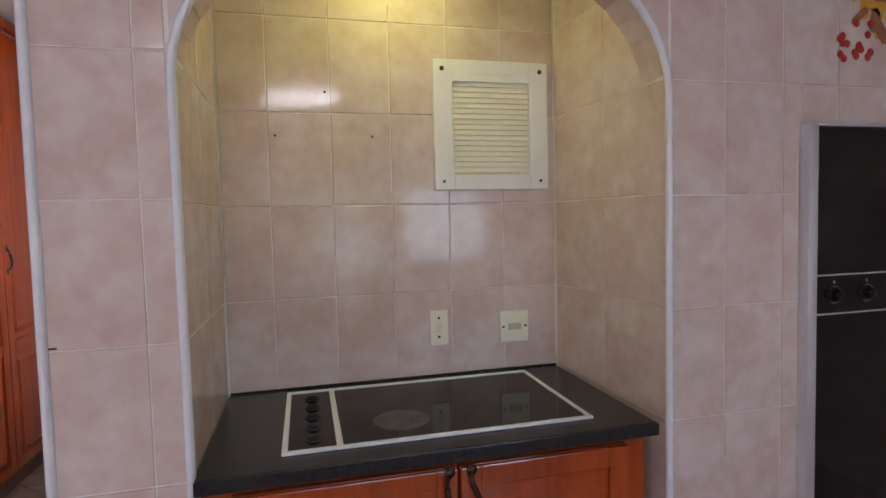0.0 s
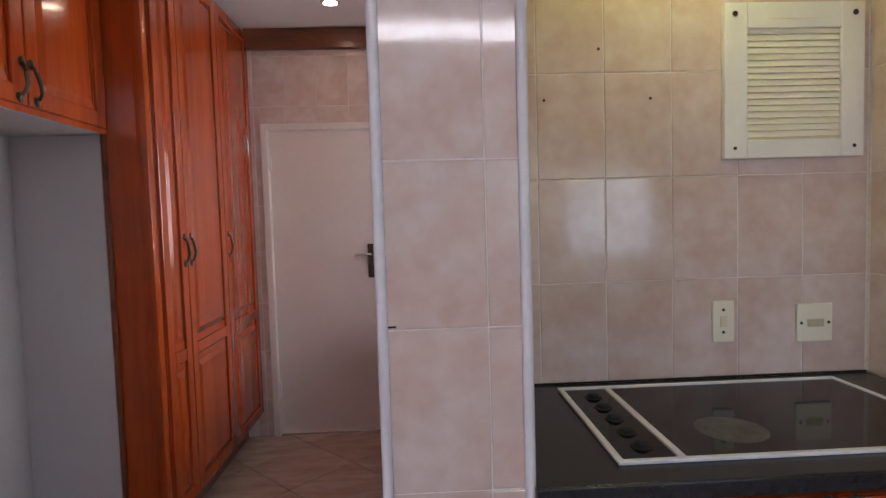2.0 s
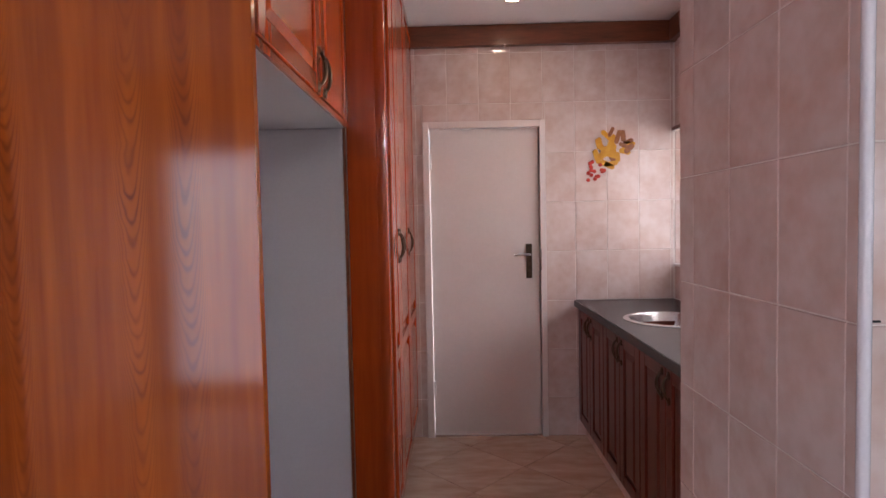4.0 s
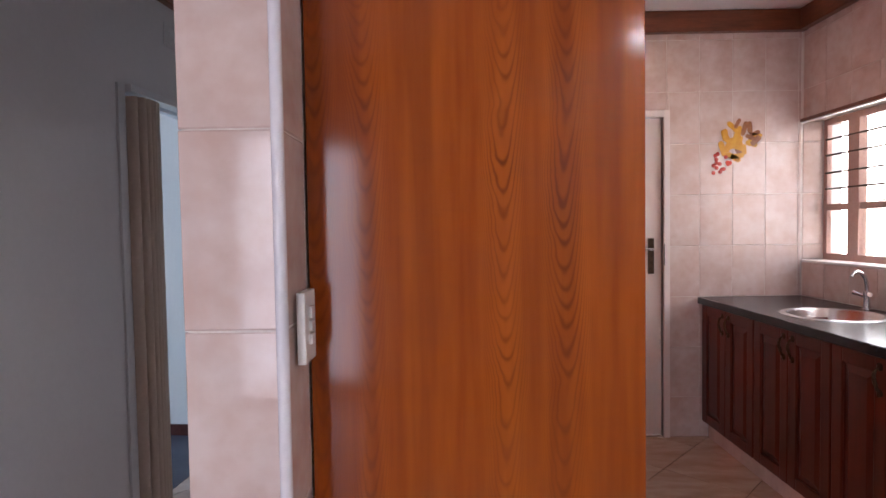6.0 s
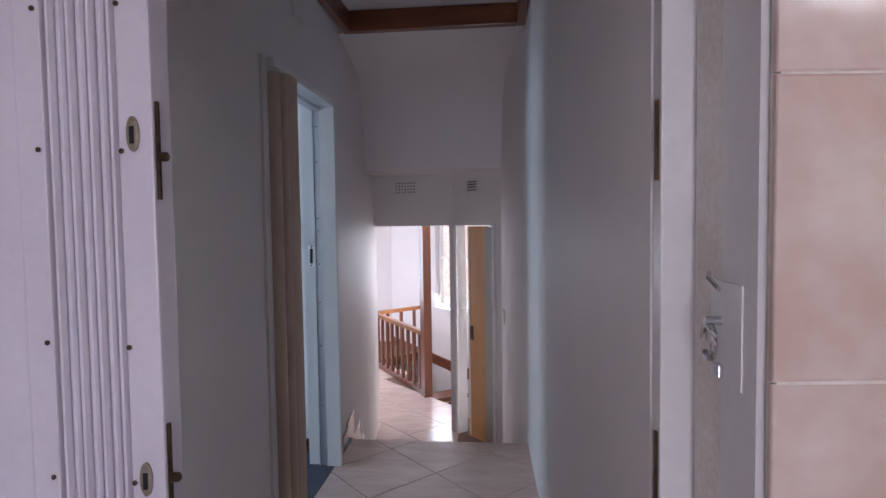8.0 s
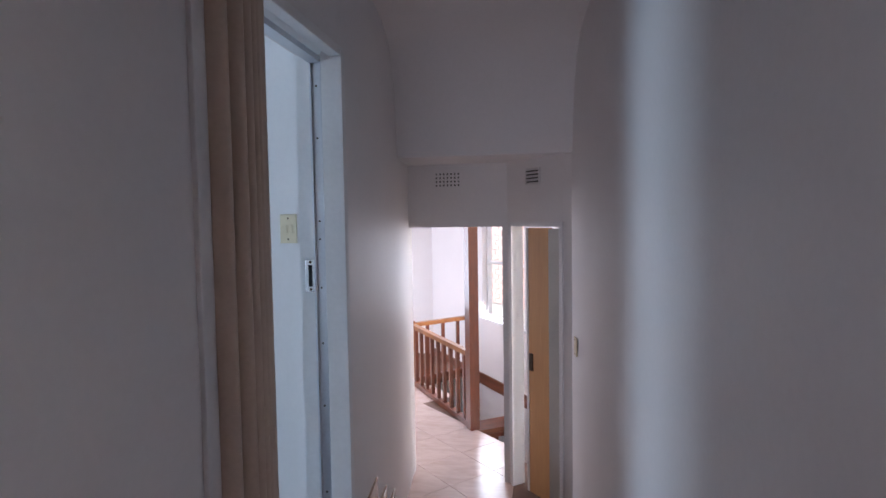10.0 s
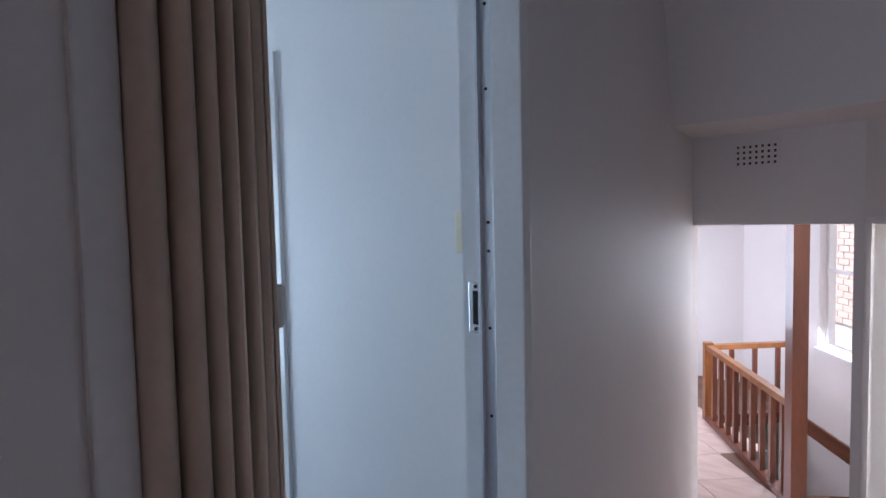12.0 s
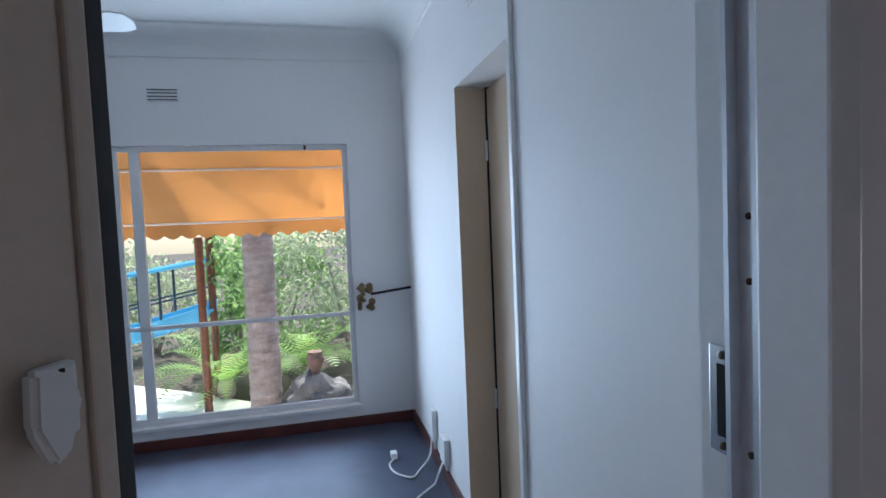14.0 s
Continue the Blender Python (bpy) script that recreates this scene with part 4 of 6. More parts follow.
# the last leaf stands across the track
LA, LB = Vector((-3.778, 3.094, 0)), Vector((-3.946, 3.178, 0))
ld = (LB - LA).normalized()
ln = Vector((ld.y, -ld.x, 0))


def leaf_block(s0, s1, d0, d1, z0, z1, bevel=0.0):
    """A block on the last leaf: s along it, d out of its face."""
    m = Matrix((ld, ln, Vector((0, 0, 1)))).transposed().to_4x4()
    m.translation = LA
    return turned(boxes((s0, s1, d0, d1, z0, z1), bevel=bevel), m)


lead2 = part("lead_leaf", leaf_block(0.0, 0.135, -0.016, 0.0, 0.01, 2.033, 0.004), ACCORDION, fold2)
part("fold_bead", leaf_block(0.002, 0.020, 0.0005, 0.007, 0.012, 2.03, 0.003), ACCORDION, lead2)
part("edge_strip", leaf_block(0.136, 0.156, -0.018, 0.004, 0.01, 2.033, 0.003), ACCORDION, lead2)
part("edge_seal", leaf_block(0.157, 0.175, -0.014, 0.001, 0.01, 2.03, 0.002), mat("dark_rubber", (0.05, 0.045, 0.042), (0.03, 0.028, 0.026), 0.5, scale=20, fine=80), lead2, "dark rubber edge seal")
part("handle_base", leaf_block(0.088, 0.118, 0.0005, 0.012, 1.296, 1.350, 0.005), WHITEP, lead2, "white plastic handle base")
part("handle_hole", leaf_block(0.096, 0.106, 0.0115, 0.0135, 1.334, 1.346, 0.0006), DARKHOLE, lead2)
grip = bmesh.new()
prism(grip, [(-0.018, 0.034), (0.006, 0.030), (0.020, 0.006), (0.008, -0.030), (-0.006, -0.036), (-0.020, -0.006)], "y", 0.010, 0.024)
bmesh.ops.bevel(grip, geom=grip.edges[:], offset=0.004, segments=3, affect="EDGES")
gm = Matrix((ld, ln, Vector((0, 0, 1)))).transposed().to_4x4()
gm.translation = LA + ld * 0.092 + Vector((0, 0, 1.318))
part("handle", turned(grip, gm), WHITEP, lead2, "white plastic pull handle", smooth=True)

# ---- wall vents and switches ----


# dark grey backing that paints the shaded depth of the vent holes
VENT_SHADE = mat("vent_hole_shade", (0.11, 0.10, 0.10), (0.05, 0.05, 0.05), 0.9, scale=30, fine=90, bump=0.1)


def louvre(name, m, w, h, bars, label):
    """A small vent grille that faces -y at y = 0 before it is moved by m."""
    ob = thing(name, label, "vent", "wall vent grilles", at=m.translation)
    part("backing", turned(boxes((-w / 2, w / 2, -0.002, 0.0, -h / 2, h / 2)), m), VENT_SHADE, ob)
    if bars == "grid":
        nx, nz = 7, 4
        for k in range(nx + 1):
            x = -w / 2 + w * k / nx
            part("bar", turned(boxes((x - 0.008, x + 0.008, -0.008, -0.002, -h / 2 - 0.006, h / 2 + 0.006)), m), PAINT, ob)
        for k in range(nz + 1):
            z = -h / 2 + h * k / nz
            part("bar", turned(boxes((-w / 2 - 0.006, w / 2 + 0.006, -0.0085, -0.002, z - 0.0075, z + 0.0075)), m), PAINT, ob)
    else:
        for k in range(bars + 1):
            z = -h / 2 + h * k / bars
            part("slat", turned(prism(bmesh.new(), [(-0.012, z - 0.007), (-0.012, z - 0.003), (-0.002, z + 0.010), (-0.002, z + 0.004)], "x", -w / 2 - 0.004, w / 2 + 0.004), m), PAINT, ob)
        for s in (-1, 1):
            part("side", turned(boxes((s * w / 2 - 0.005, s * w / 2 + 0.005, -0.0125, -0.002, -h / 2 - 0.008, h / 2 + 0.010)), m), PAINT, ob)
    return ob


louvre("wall_grille", Matrix.Translation((-3.785, 5.958, 1.735)), 0.20, 0.115, "grid", "white plastic vent grille above the landing doorway")
mid = DA + dd * 0.30
louvre("wall_grille", Matrix.Translation((mid.x, mid.y, 1.725)) @ Matrix(((dd.x, -dn.x, 0), (dd.y, -dn.y, 0), (0, 0, 1))).to_4x4() @ Matrix.Translation((0, -0.002, 0)), 0.15, 0.10, 4, "white louvred vent on the slanting wall")
louvre("wall_grille", Matrix.Translation((PL + 0.001, 3.37, 2.44)) @ EAST, 0.16, 0.11, "grid", "white painted vent grille high on the passage wall")
louvre("wall_grille", Matrix.Translation((BX + 0.001, 2.44, 2.31)) @ EAST, 0.19, 0.085, 4, "white louvred vent above the bedroom window")
louvre("wall_grille", Matrix.Translation((-5.50, BY - 0.001, 2.345)), 0.19, 0.11, "grid", "white vent grille above the bedroom door recess")


def plate(name, m, w, h, material, label, rockers=1):
    ob = thing(name, label, "switch", at=m.translation)
    part("plate", turned(boxes((-w / 2, w / 2, -0.010, 0.0, -h / 2, h / 2), bevel=0.003), m), material, ob)
    for k in range(rockers):
        x = (k - (rockers - 1) / 2) * 0.024
        part("rocker", turned(boxes((x - 0.008, x + 0.008, -0.014, -0.009, -0.018, 0.018), bevel=0.002), m), material, ob)
    for z in (-0.045, 0.045):
        part("screw", turned(lathe(bmesh.new(), [(0.004, 0.0), (0.004, -0.002), (0.002, -0.003)], (0, -0.0095, z), "y", 8), m), BRONZE, ob)
    return ob


plate("light_switch", Matrix.Translation((-4.150, BY - 0.001, 1.40)), 0.075, 0.125, CREAM, "cream two-gang light switch on the bedroom wall", 2)
se = (Vector((-2.88, 5.45, 0)) - Vector((PR, STEP, 0))).normalized()
sp = Vector((PR, STEP, 0)) + se * 1.12
plate("light_switch", Matrix.Translation((sp.x - 0.004, sp.y, 0.62)) @ pose(0, 0, 0, 0, 0, -90 + math.degrees(math.atan2(-se.x, se.y))), 0.07, 0.115, CREAM, "cream light switch beside the steps", 1)

# tiled skirting at the end of the passage
west = Vector((-4.10, 5.96, 0)) - Vector((PL, 3.84, 0))
west0 = Vector((PL, 3.84, 0)) + west * ((STEP - 3.84) / west.y)
SK = FLOOR_TILE
sk = structure("baseboard_passage", prism(bmesh.new(), [(PL + 0.001, 3.845), (west0.x + 0.001, STEP), (west0.x + 0.011, STEP), (PL + 0.011, 3.845)], "z", 0.0, 0.075), SK, "tile skirting at the passage end", "skirting")
for k in range(3):
    p = west0 + west * ((0.27 * k) / west.length)
    q = west0 + west * ((0.27 * (k + 1)) / west.length)
    z = -RIS * (k + 1)
    structure("baseboard_steps", prism(bmesh.new(), [(p.x + 0.001, p.y), (q.x + 0.001, q.y), (q.x + 0.011, q.y), (p.x + 0.011, p.y)], "z", z, z + 0.26 if k == 0 else z + 0.24), SK, "stepped tile skirting beside the steps", "skirting")

# cupboard behind the slanting wall: frame, folding door
fr3 = tagged(thing("door_frame_3", "white door frame in the slanting wall", "door frame", at=DA), kind="structure")
Ms = Matrix(((dd.x, -dn.x, 0), (dd.y, -dn.y, 0), (0, 0, 1))).to_4x4()
Ms.translation = DA
part("frame", turned(boxes((0.035, 0.06, -0.014, 0.10, LOW, 1.405), (0.57, 0.60, -0.014, 0.10, LOW, 1.405), (0.061, 0.569, -0.014, 0.10, 1.372, 1.405)), Ms), TRIMPAINT, fr3)
ORANGEPLY = mat("orange_plywood", (0.68, 0.37, 0.15), (0.58, 0.29, 0.11), 0.4, scale=5, fine=60, bump=0.03, stretch=(1, 1, 0.1))
PALEVINYL = mat("pale_vinyl", (0.74, 0.70, 0.64), (0.66, 0.62, 0.56), 0.4, scale=3, fine=70, bump=0.03)
fold3 = thing("folding_door", "orange and pale folding door half drawn in the narrow doorway", "folding door", at=DA)
for k in range(5):
    y = 0.437 + 0.0262 * k
    part("pleat", turned(prism(bmesh.new(), [(y, 0.02), (y + 0.012, 0.004), (y + 0.0245, 0.02), (y + 0.0245, 0.09), (y, 0.09)], "z", LOW + 0.012, 1.352), Ms), PALEVINYL, fold3, "pale vinyl fold")
part("lead_panel", turned(boxes((0.205, 0.434, 0.03, 0.055, LOW + 0.012, 1.36)), Ms), ORANGEPLY, fold3, "orange wood-grain door panel")
part("flush_pull", turned(boxes((0.212, 0.252, 0.022, 0.03, 0.31, 0.44), bevel=0.003), Ms), BRONZE, fold3)
part("edge_post", turned(boxes((0.18, 0.204, 0.028, 0.058, LOW + 0.012, 1.36)), Ms), TRIMPAINT, fold3)
structure("wall_cupboard", prism(bmesh.new(), [(v.x, v.y) for v in (DA - dn * 0.75, DB - dn * 0.75, DB - dn * 0.8, DA - dn * 0.8)], "z", LOW, 1.9), TAN, "tan back of the cupboard", "wall")

# ---- stair hall ----
# the angled outer wall
A0, WD = Vector((-4.25, 9.3, 0)), Vector((0.562, -0.827, 0)).normalized()
WN = Vector((-WD.y, WD.x, 0)) * -1     # towards the room
if WN.x > 0:
    WN = -WN


def along(s, off=0.0):
    p = A0 + WD * s + WN * off
    return (p.x, p.y)


bm = bmesh.new()
for s0, s1, z0, z1 in ((-0.9, 0.77, -2.4, 2.0), (1.75, 2.6, -2.4, 2.0), (0.77, 1.75, -2.4, 0.19), (0.77, 1.75, 1.62, 2.0)):
    prism(bm, [along(s0), along(s1), along(s1, -0.14), along(s0, -0.14)], "z", z0, z1)
structure("wall_stair_east", bm, PAINT, "white angled stair wall with a tall window", "wall")
win3 = tagged(thing("window_3", "white framed window above the stairs", "window", at=(*along(1.2), 0.19)), kind="structure")
bm = bmesh.new()
for s0, s1, z0, z1 in ((0.77, 0.81, 0.19, 1.62), (1.71, 1.75, 0.19, 1.62), (0.81, 1.71, 0.19, 0.235), (0.81, 1.71, 1.58, 1.62), (0.81, 1.71, 0.88, 0.91)):
    prism(bm, [along(s0, -0.06), along(s1, -0.06), along(s1, -0.10), along(s0, -0.10)], "z", z0, z1)
part("window_frame", bm, TRIMPAINT, win3)
part("window_sill", prism(bmesh.new(), [along(0.74, 0.02), along(1.78, 0.02), along(1.78, -0.06), along(0.74, -0.06)], "z", 0.165, 0.192), TRIMPAINT, win3)

bal = thing("balustrade", "orange-brown wooden balustrade round the stairwell", "balustrade", at=(-4.70, 8.47, LOW))
CN, TP, BK = Vector((-4.70, 8.47, 0)), Vector((-3.75, 7.03, 0)), Vector((-4.02, 9.15, 0))


def post(p, r, z0, z1, material=ORANGEWOOD):
    d = (TP - CN).normalized()
    e = Vector((-d.y, d.x, 0))
    return prism(bmesh.new(), [((p + d * a * r + e * b * r).x, (p + d * a * r + e * b * r).y) for a, b in ((-1, -1), (1, -1), (1, 1), (-1, 1))], "z", z0, z1)


def plank(p, q, half, z0, z1):
    d = (q - p).normalized()
    e = Vector((-d.y, d.x, 0)) * half
    return prism(bmesh.new(), [((v).x, (v).y) for v in (p - e, q - e, q + e, p + e)], "z", z0, z1)


# red-brown wood of posts and base rails, also the balusters' shaded side
REDWOOD_SHADED = mat("red_brown_shaded_wood", (0.19, 0.055, 0.026), (0.11, 0.030, 0.014), 0.3, scale=9, fine=60, bump=0.04, stretch=(1, 1, 0.2), coat=0.3)
part("corner_post", post(CN, 0.040, LOW, 0.16), ORANGEWOOD, bal)
part("tall_post", post(TP, 0.050, LOW, 1.948), REDWOOD_SHADED, bal, "dark red wooden post up to the ceiling")
part("handrail", plank(CN, TP, 0.032, 0.085, 0.135), ORANGEWOOD, bal)
part("handrail", plank(CN, BK, 0.032, 0.085, 0.135), ORANGEWOOD, bal)
part("base_rail", plank(CN, TP, 0.035, LOW, LOW + 0.055), REDWOOD_SHADED, bal)
part("base_rail", plank(CN, BK, 0.035, LOW, LOW + 0.055), REDWOOD_SHADED, bal)
# balusters take the darker wood, which holds their shade in its colour
for p, q, n in ((CN, TP, 10), (CN, BK, 4)):
    for k in range(1, n):
        part("baluster", post(p.lerp(q, k / n), 0.019, LOW + 0.05, 0.09), REDWOOD_SHADED, bal)
part("end_post", post(Vector((-3.93, 9.0, 0)), 0.045, LOW, 0.20), REDWOOD_SHADED, bal)
# stairs down
for k in range(7):
    c = TP + Vector((0.15, 0.35, 0)) + (CN - TP).normalized() * (0.26 * k + 0.1)
    structure("stair_tread", plank(c, c + (CN - TP).normalized() * 0.27, 0.42, LOW - 0.17 * (k + 1) - 0.05, LOW - 0.17 * (k + 1)), DARKWOOD, "dark stair tread", "step")
structure("wall_well", prism(bmesh.new(), [along(2.6, 0.01), along(-0.9, 0.01), along(-0.9, 0.03), along(2.6, 0.03)], "z", -0.66, -0.52), DARKWOOD, "dark stair stringer on the wall", "trim")
structure("floor_well", boxes((-5.0, -2.4, 6.3, 10.0, -2.5, -2.4)), CARPET, "floor at the foot of the stairs", "floor")
structure("wall_well_south", prism(bmesh.new(), [(-2.4, 6.2), (-3.32, 6.36), (-4.70, 8.40), (-4.72, 8.38), (-3.34, 6.32), (-2.4, 6.16)], "z", -2.4, LOW - 0.02), PAINT, "white side of the stairwell", "wall")

# ---- bedroom ----
bm = bmesh.new()
n = 8
cove = [(BX, 2.55), (BX + 0.012, 2.55)] + [(BX + 0.17 - 0.155 * math.cos(a), 2.565 + 0.15 * math.sin(a)) for a in [math.pi / 2 * k / n for k in range(n + 1)]] + [(BX, 2.719)]
prism(bm, [(x, z) for x, z in cove], "y", 0.6, BY)
structure("cove_west", bm, CEIL, "white coved plaster cornice", "cornice")
cove = [(BY, 2.55), (BY - 0.012, 2.55)] + [(BY - 0.17 + 0.155 * math.cos(a), 2.565 + 0.15 * math.sin(a)) for a in [math.pi / 2 * k / n for k in range(n + 1)]] + [(BY, 2.719)]
structure("cove_north", prism(bmesh.new(), cove, "x", BX + 0.02, -4.012), CEIL, "white coved plaster cornice", "cornice")
structure("baseboard_west", boxes((BX + 0.001, BX + 0.016, 0.6, BY - 0.018, 0, 0.075), bevel=0.003), MAHOG, "dark red skirting board", "skirting")
structure("baseboard_north", boxes((BX + 0.001, -5.90, BY - 0.016, BY - 0.001, 0, 0.075), (-5.12, -4.02, BY - 0.016, BY - 0.001, 0, 0.075), bevel=0.003), MAHOG, "dark red skirting board", "skirting")

win2 = tagged(thing("window_2", "large white steel-framed bedroom window", "window", at=(BX - 0.06, 2.85, 0.16)), kind="structure")
WX = BX - 0.07
bm = boxes((WX, WX + 0.03, 2.10, 3.59, 0.16, 0.20), (WX, WX + 0.03, 2.10, 3.59, 1.955, 1.99), (WX, WX + 0.03, 2.10, 2.135, 0.20, 1.955), (WX, WX + 0.03, 3.555, 3.59, 0.20, 1.955))
part("window_frame", bm, TRIMPAINT, win2)
part("mullion", boxes((WX - 0.002, WX + 0.034, 2.205, 2.265, 0.20, 1.955)), TRIMPAINT, win2)
part("transom", boxes((WX - 0.002, WX + 0.034, 2.135, 3.555, 0.79, 0.815)), TRIMPAINT, win2)
part("window_sill", boxes((BX - 0.04, BX + 0.025, 2.08, 3.61, 0.135, 0.162), bevel=0.004), TRIMPAINT, win2)
part("stay_peg", boxes((WX + 0.035, WX + 0.05, 3.30, 3.315, 1.955, 1.985)), BRONZE, win2)
for y0, y1, z0, z1 in ((2.265, 3.555, 0.815, 1.955), (2.265, 3.555, 0.20, 0.79), (2.135, 2.205, 0.2, 1.955)):
    g = part("pane", boxes((WX + 0.012, WX + 0.016, y0, y1, z0, z1)), GLASS, win2)
    g.visible_shadow = False

door2 = tagged(thing("door_2", "tan flush door at the back of a deep recess", "door", at=(-5.5, BY, 0)), kind="structure")
part("leaf", boxes((-5.85, -5.155, BY + 0.145, BY + 0.185, 0.01, 2.02)), TAN, door2)
part("gap", boxes((-5.865, -5.852, BY + 0.14, BY + 0.185, 0.0, 2.03)), DARKHOLE, door2)
part("jamb_lining", boxes((-5.869, -5.862, BY - 0.002, BY + 0.139, 0, 2.025)), TAN, door2, "tan painted jamb")
for z in (1.70, 0.55):
    part("hinge", rod(bmesh.new(), (-5.853, BY + 0.137, z), (-5.853, BY + 0.137, z + 0.09), 0.007, seg=8), ALU, door2)
part("architrave", boxes((-5.150, -5.118, BY - 0.018, BY - 0.0005, 0, 2.13), bevel=0.004), TRIMPAINT, door2)

hold = thing("curtain_holdback", "dark rod with a brown leaf-shaped curtain holdback", "holdback", at=(-7.27, 3.8, 0.95))
part("rod", rod(bmesh.new(), (-7.27, BY - 0.001, 0.972), (-7.25, 3.70, 0.945), 0.009), DARKHOLE, hold)
bm = bmesh.new()
rr = random.Random(5)
for k in range(16):
    c = Vector((-7.25 + rr.uniform(-0.02, 0.03), 3.665 + rr.uniform(-0.045, 0.05), 0.93 + rr.uniform(-0.08, 0.08)))
    bmesh.ops.create_icosphere(bm, subdivisions=1, radius=rr.uniform(0.016, 0.028), matrix=Matrix.Translation(c) @ Matrix.Diagonal((0.6, 1, rr.uniform(0.8, 1.3), 1)))
part("leaf_cluster", bm, mat("aged_brass", (0.24, 0.15, 0.07), (0.10, 0.06, 0.03), 0.4, metal=0.6, scale=30, fine=90, bump=0.2), hold, "aged brass leaf cluster", smooth=True)

for x, z0, z1, lab in ((-6.60, 0.14, 0.32, "white surface socket box with a cable on the bedroom wall"), (-6.30, 0.12, 0.26, "small white cable box on the bedroom wall")):
    b = thing("socket_box", lab, "socket", "wall boxes", at=(x, BY, z0))
    part("box", boxes((x - 0.06, x + 0.05, BY - 0.035, BY - 0.001, z0, z1), bevel=0.006), WHITEP, b)
    part("conduit", boxes((x - 0.012, x + 0.012, BY - 0.016, BY - 0.001, 0.075, z0)), WHITEP, b)
cable = thing("cable", "loose white cable with a plug on the carpet", "cable", at=(-6.4, 3.8, 0))
pts = [(-6.60, 3.955, 0.14), (-6.56, 3.93, 0.05), (-6.5, 3.86, 0.008), (-6.42, 3.80, 0.007), (-6.50, 3.72, 0.007), (-6.62, 3.70, 0.007), (-6.70, 3.74, 0.007)]
pts2 = []
for i in range(len(pts) - 1):
    for k in range(6):
        a, b, c, d = (Vector(pts[max(i - 1, 0)]), Vector(pts[i]), Vector(pts[i + 1]), Vector(pts[min(i + 2, len(pts) - 1)]))
        t = k / 6
        pts2.append(0.5 * ((2 * b) + (c - a) * t + (2 * a - 5 * b + 4 * c - d) * t * t + (3 * b - a - 3 * c + d) * t ** 3))
part("lead", sweep(bmesh.new(), pts2, 0.006, 8), WHITEP, cable, smooth=True)
part("plug", boxes((-6.75, -6.69, 3.72, 3.76, 0.001, 0.04), bevel=0.008), WHITEP, cable)
part("lead", sweep(bmesh.new(), [(-6.30, 3.95, 0.12), (-6.28, 3.90, 0.02), (-6.2, 3.80, 0.007), (-6.1, 3.72, 0.007), (-5.9, 3.7, 0.007)], 0.006, 8), WHITEP, cable, smooth=True)

fan = thing("ceiling_fan", "white ceiling fan in the bedroom", "ceiling fan", at=(-6.207, 2.02, 2.72))
FC = Vector((-6.207, 2.02, 2.35))
part("rod", rod(bmesh.new(), FC + Vector((0, 0, 0.05)), (FC.x, FC.y, 2.719), 0.014), WHITEP, fan)
part("motor", lathe(bmesh.new(), [(0.03, 0.07), (0.09, 0.05), (0.11, 0.0), (0.08, -0.05), (0.03, -0.06)], FC, "z", 28), WHITEP, fan, smooth=True)
for k in range(4):
    a = radians(80 + 90 * k)
    R = Matrix.Translation(FC) @ Matrix.Rotation(a, 4, "Z") @ Matrix.Rotation(radians(-12), 4, "X")
    outline = [(0.16, -0.05), (0.55, -0.075), (0.60, -0.055), (0.615, 0.0), (0.60, 0.055), (0.55, 0.075), (0.16, 0.05)]
    bl = part("blade", turned(prism(bmesh.new(), outline, "z", -0.004, 0.004), R), WHITEP, fan)
    part("bracket", turned(boxes((0.08, 0.2, -0.02, 0.02, -0.010, -0.0045)), R), STEEL, bl)

# ---- outside the bedroom ----
GZ = -0.78
SAND = mat("pale_paving", (0.80, 0.77, 0.72), (0.70, 0.67, 0.62), 0.8, scale=3, fine=60, bump=0.2)
SOIL = mat("garden_soil", (0.10, 0.085, 0.06), (0.05, 0.04, 0.03), 0.95, scale=3, fine=60, bump=0.4)
structure("ground", boxes((-80, 60, -60, 60, -2.9, -2.8)), SOIL, "dark garden soil reaching far", "ground")
structure("garden_bed", boxes((-60, -7.6, -40, 40, -1.2, GZ - 0.01)), SOIL, "dark garden soil", "ground")
structure("pavement", prism(bmesh.new(), [(-7.6, -4), (-7.6, 3.9), (-9.6, 3.1), (-10.1, 2.79), (-10.75, 2.47), (-11.4, 1.75), (-11.96, 0.98), (-13.5, -1.0), (-13.5, -4)], "z", GZ - 0.05, GZ), SAND, "pale sunlit paving", "pavement")


def cloth_mat():
    m = bpy.data.materials.new("orange_canvas")
    m.use_nodes = True
    n, l = m.node_tree.nodes, m.node_tree.links
    out = next(k for k in n if k.type == "OUTPUT_MATERIAL")
    p = n["Principled BSDF"]
    p.inputs["Base Color"].default_value, p.inputs["Roughness"].default_value = (0.68, 0.38, 0.16, 1), 0.9
    t, mx = n.new("ShaderNodeBsdfTranslucent"), n.new("ShaderNodeMixShader")
    nz, rp = n.new("ShaderNodeTexNoise"), n.new("ShaderNodeValToRGB")
    nz.inputs["Scale"].default_value = 3.0
    rp.color_ramp.elements[0].color, rp.color_ramp.elements[1].color = (0.66, 0.42, 0.20, 1), (0.84, 0.58, 0.32, 1)
    l.new(nz.outputs[0], rp.inputs[0])
    l.new(rp.outputs[0], t.inputs["Color"])
    mx.inputs[0].default_value = 0.6
    l.new(p.outputs[0], mx.inputs[1])
    l.new(t.outputs[0], mx.inputs[2])
    l.new(mx.outputs[0], out.inputs["Surface"])
    return m


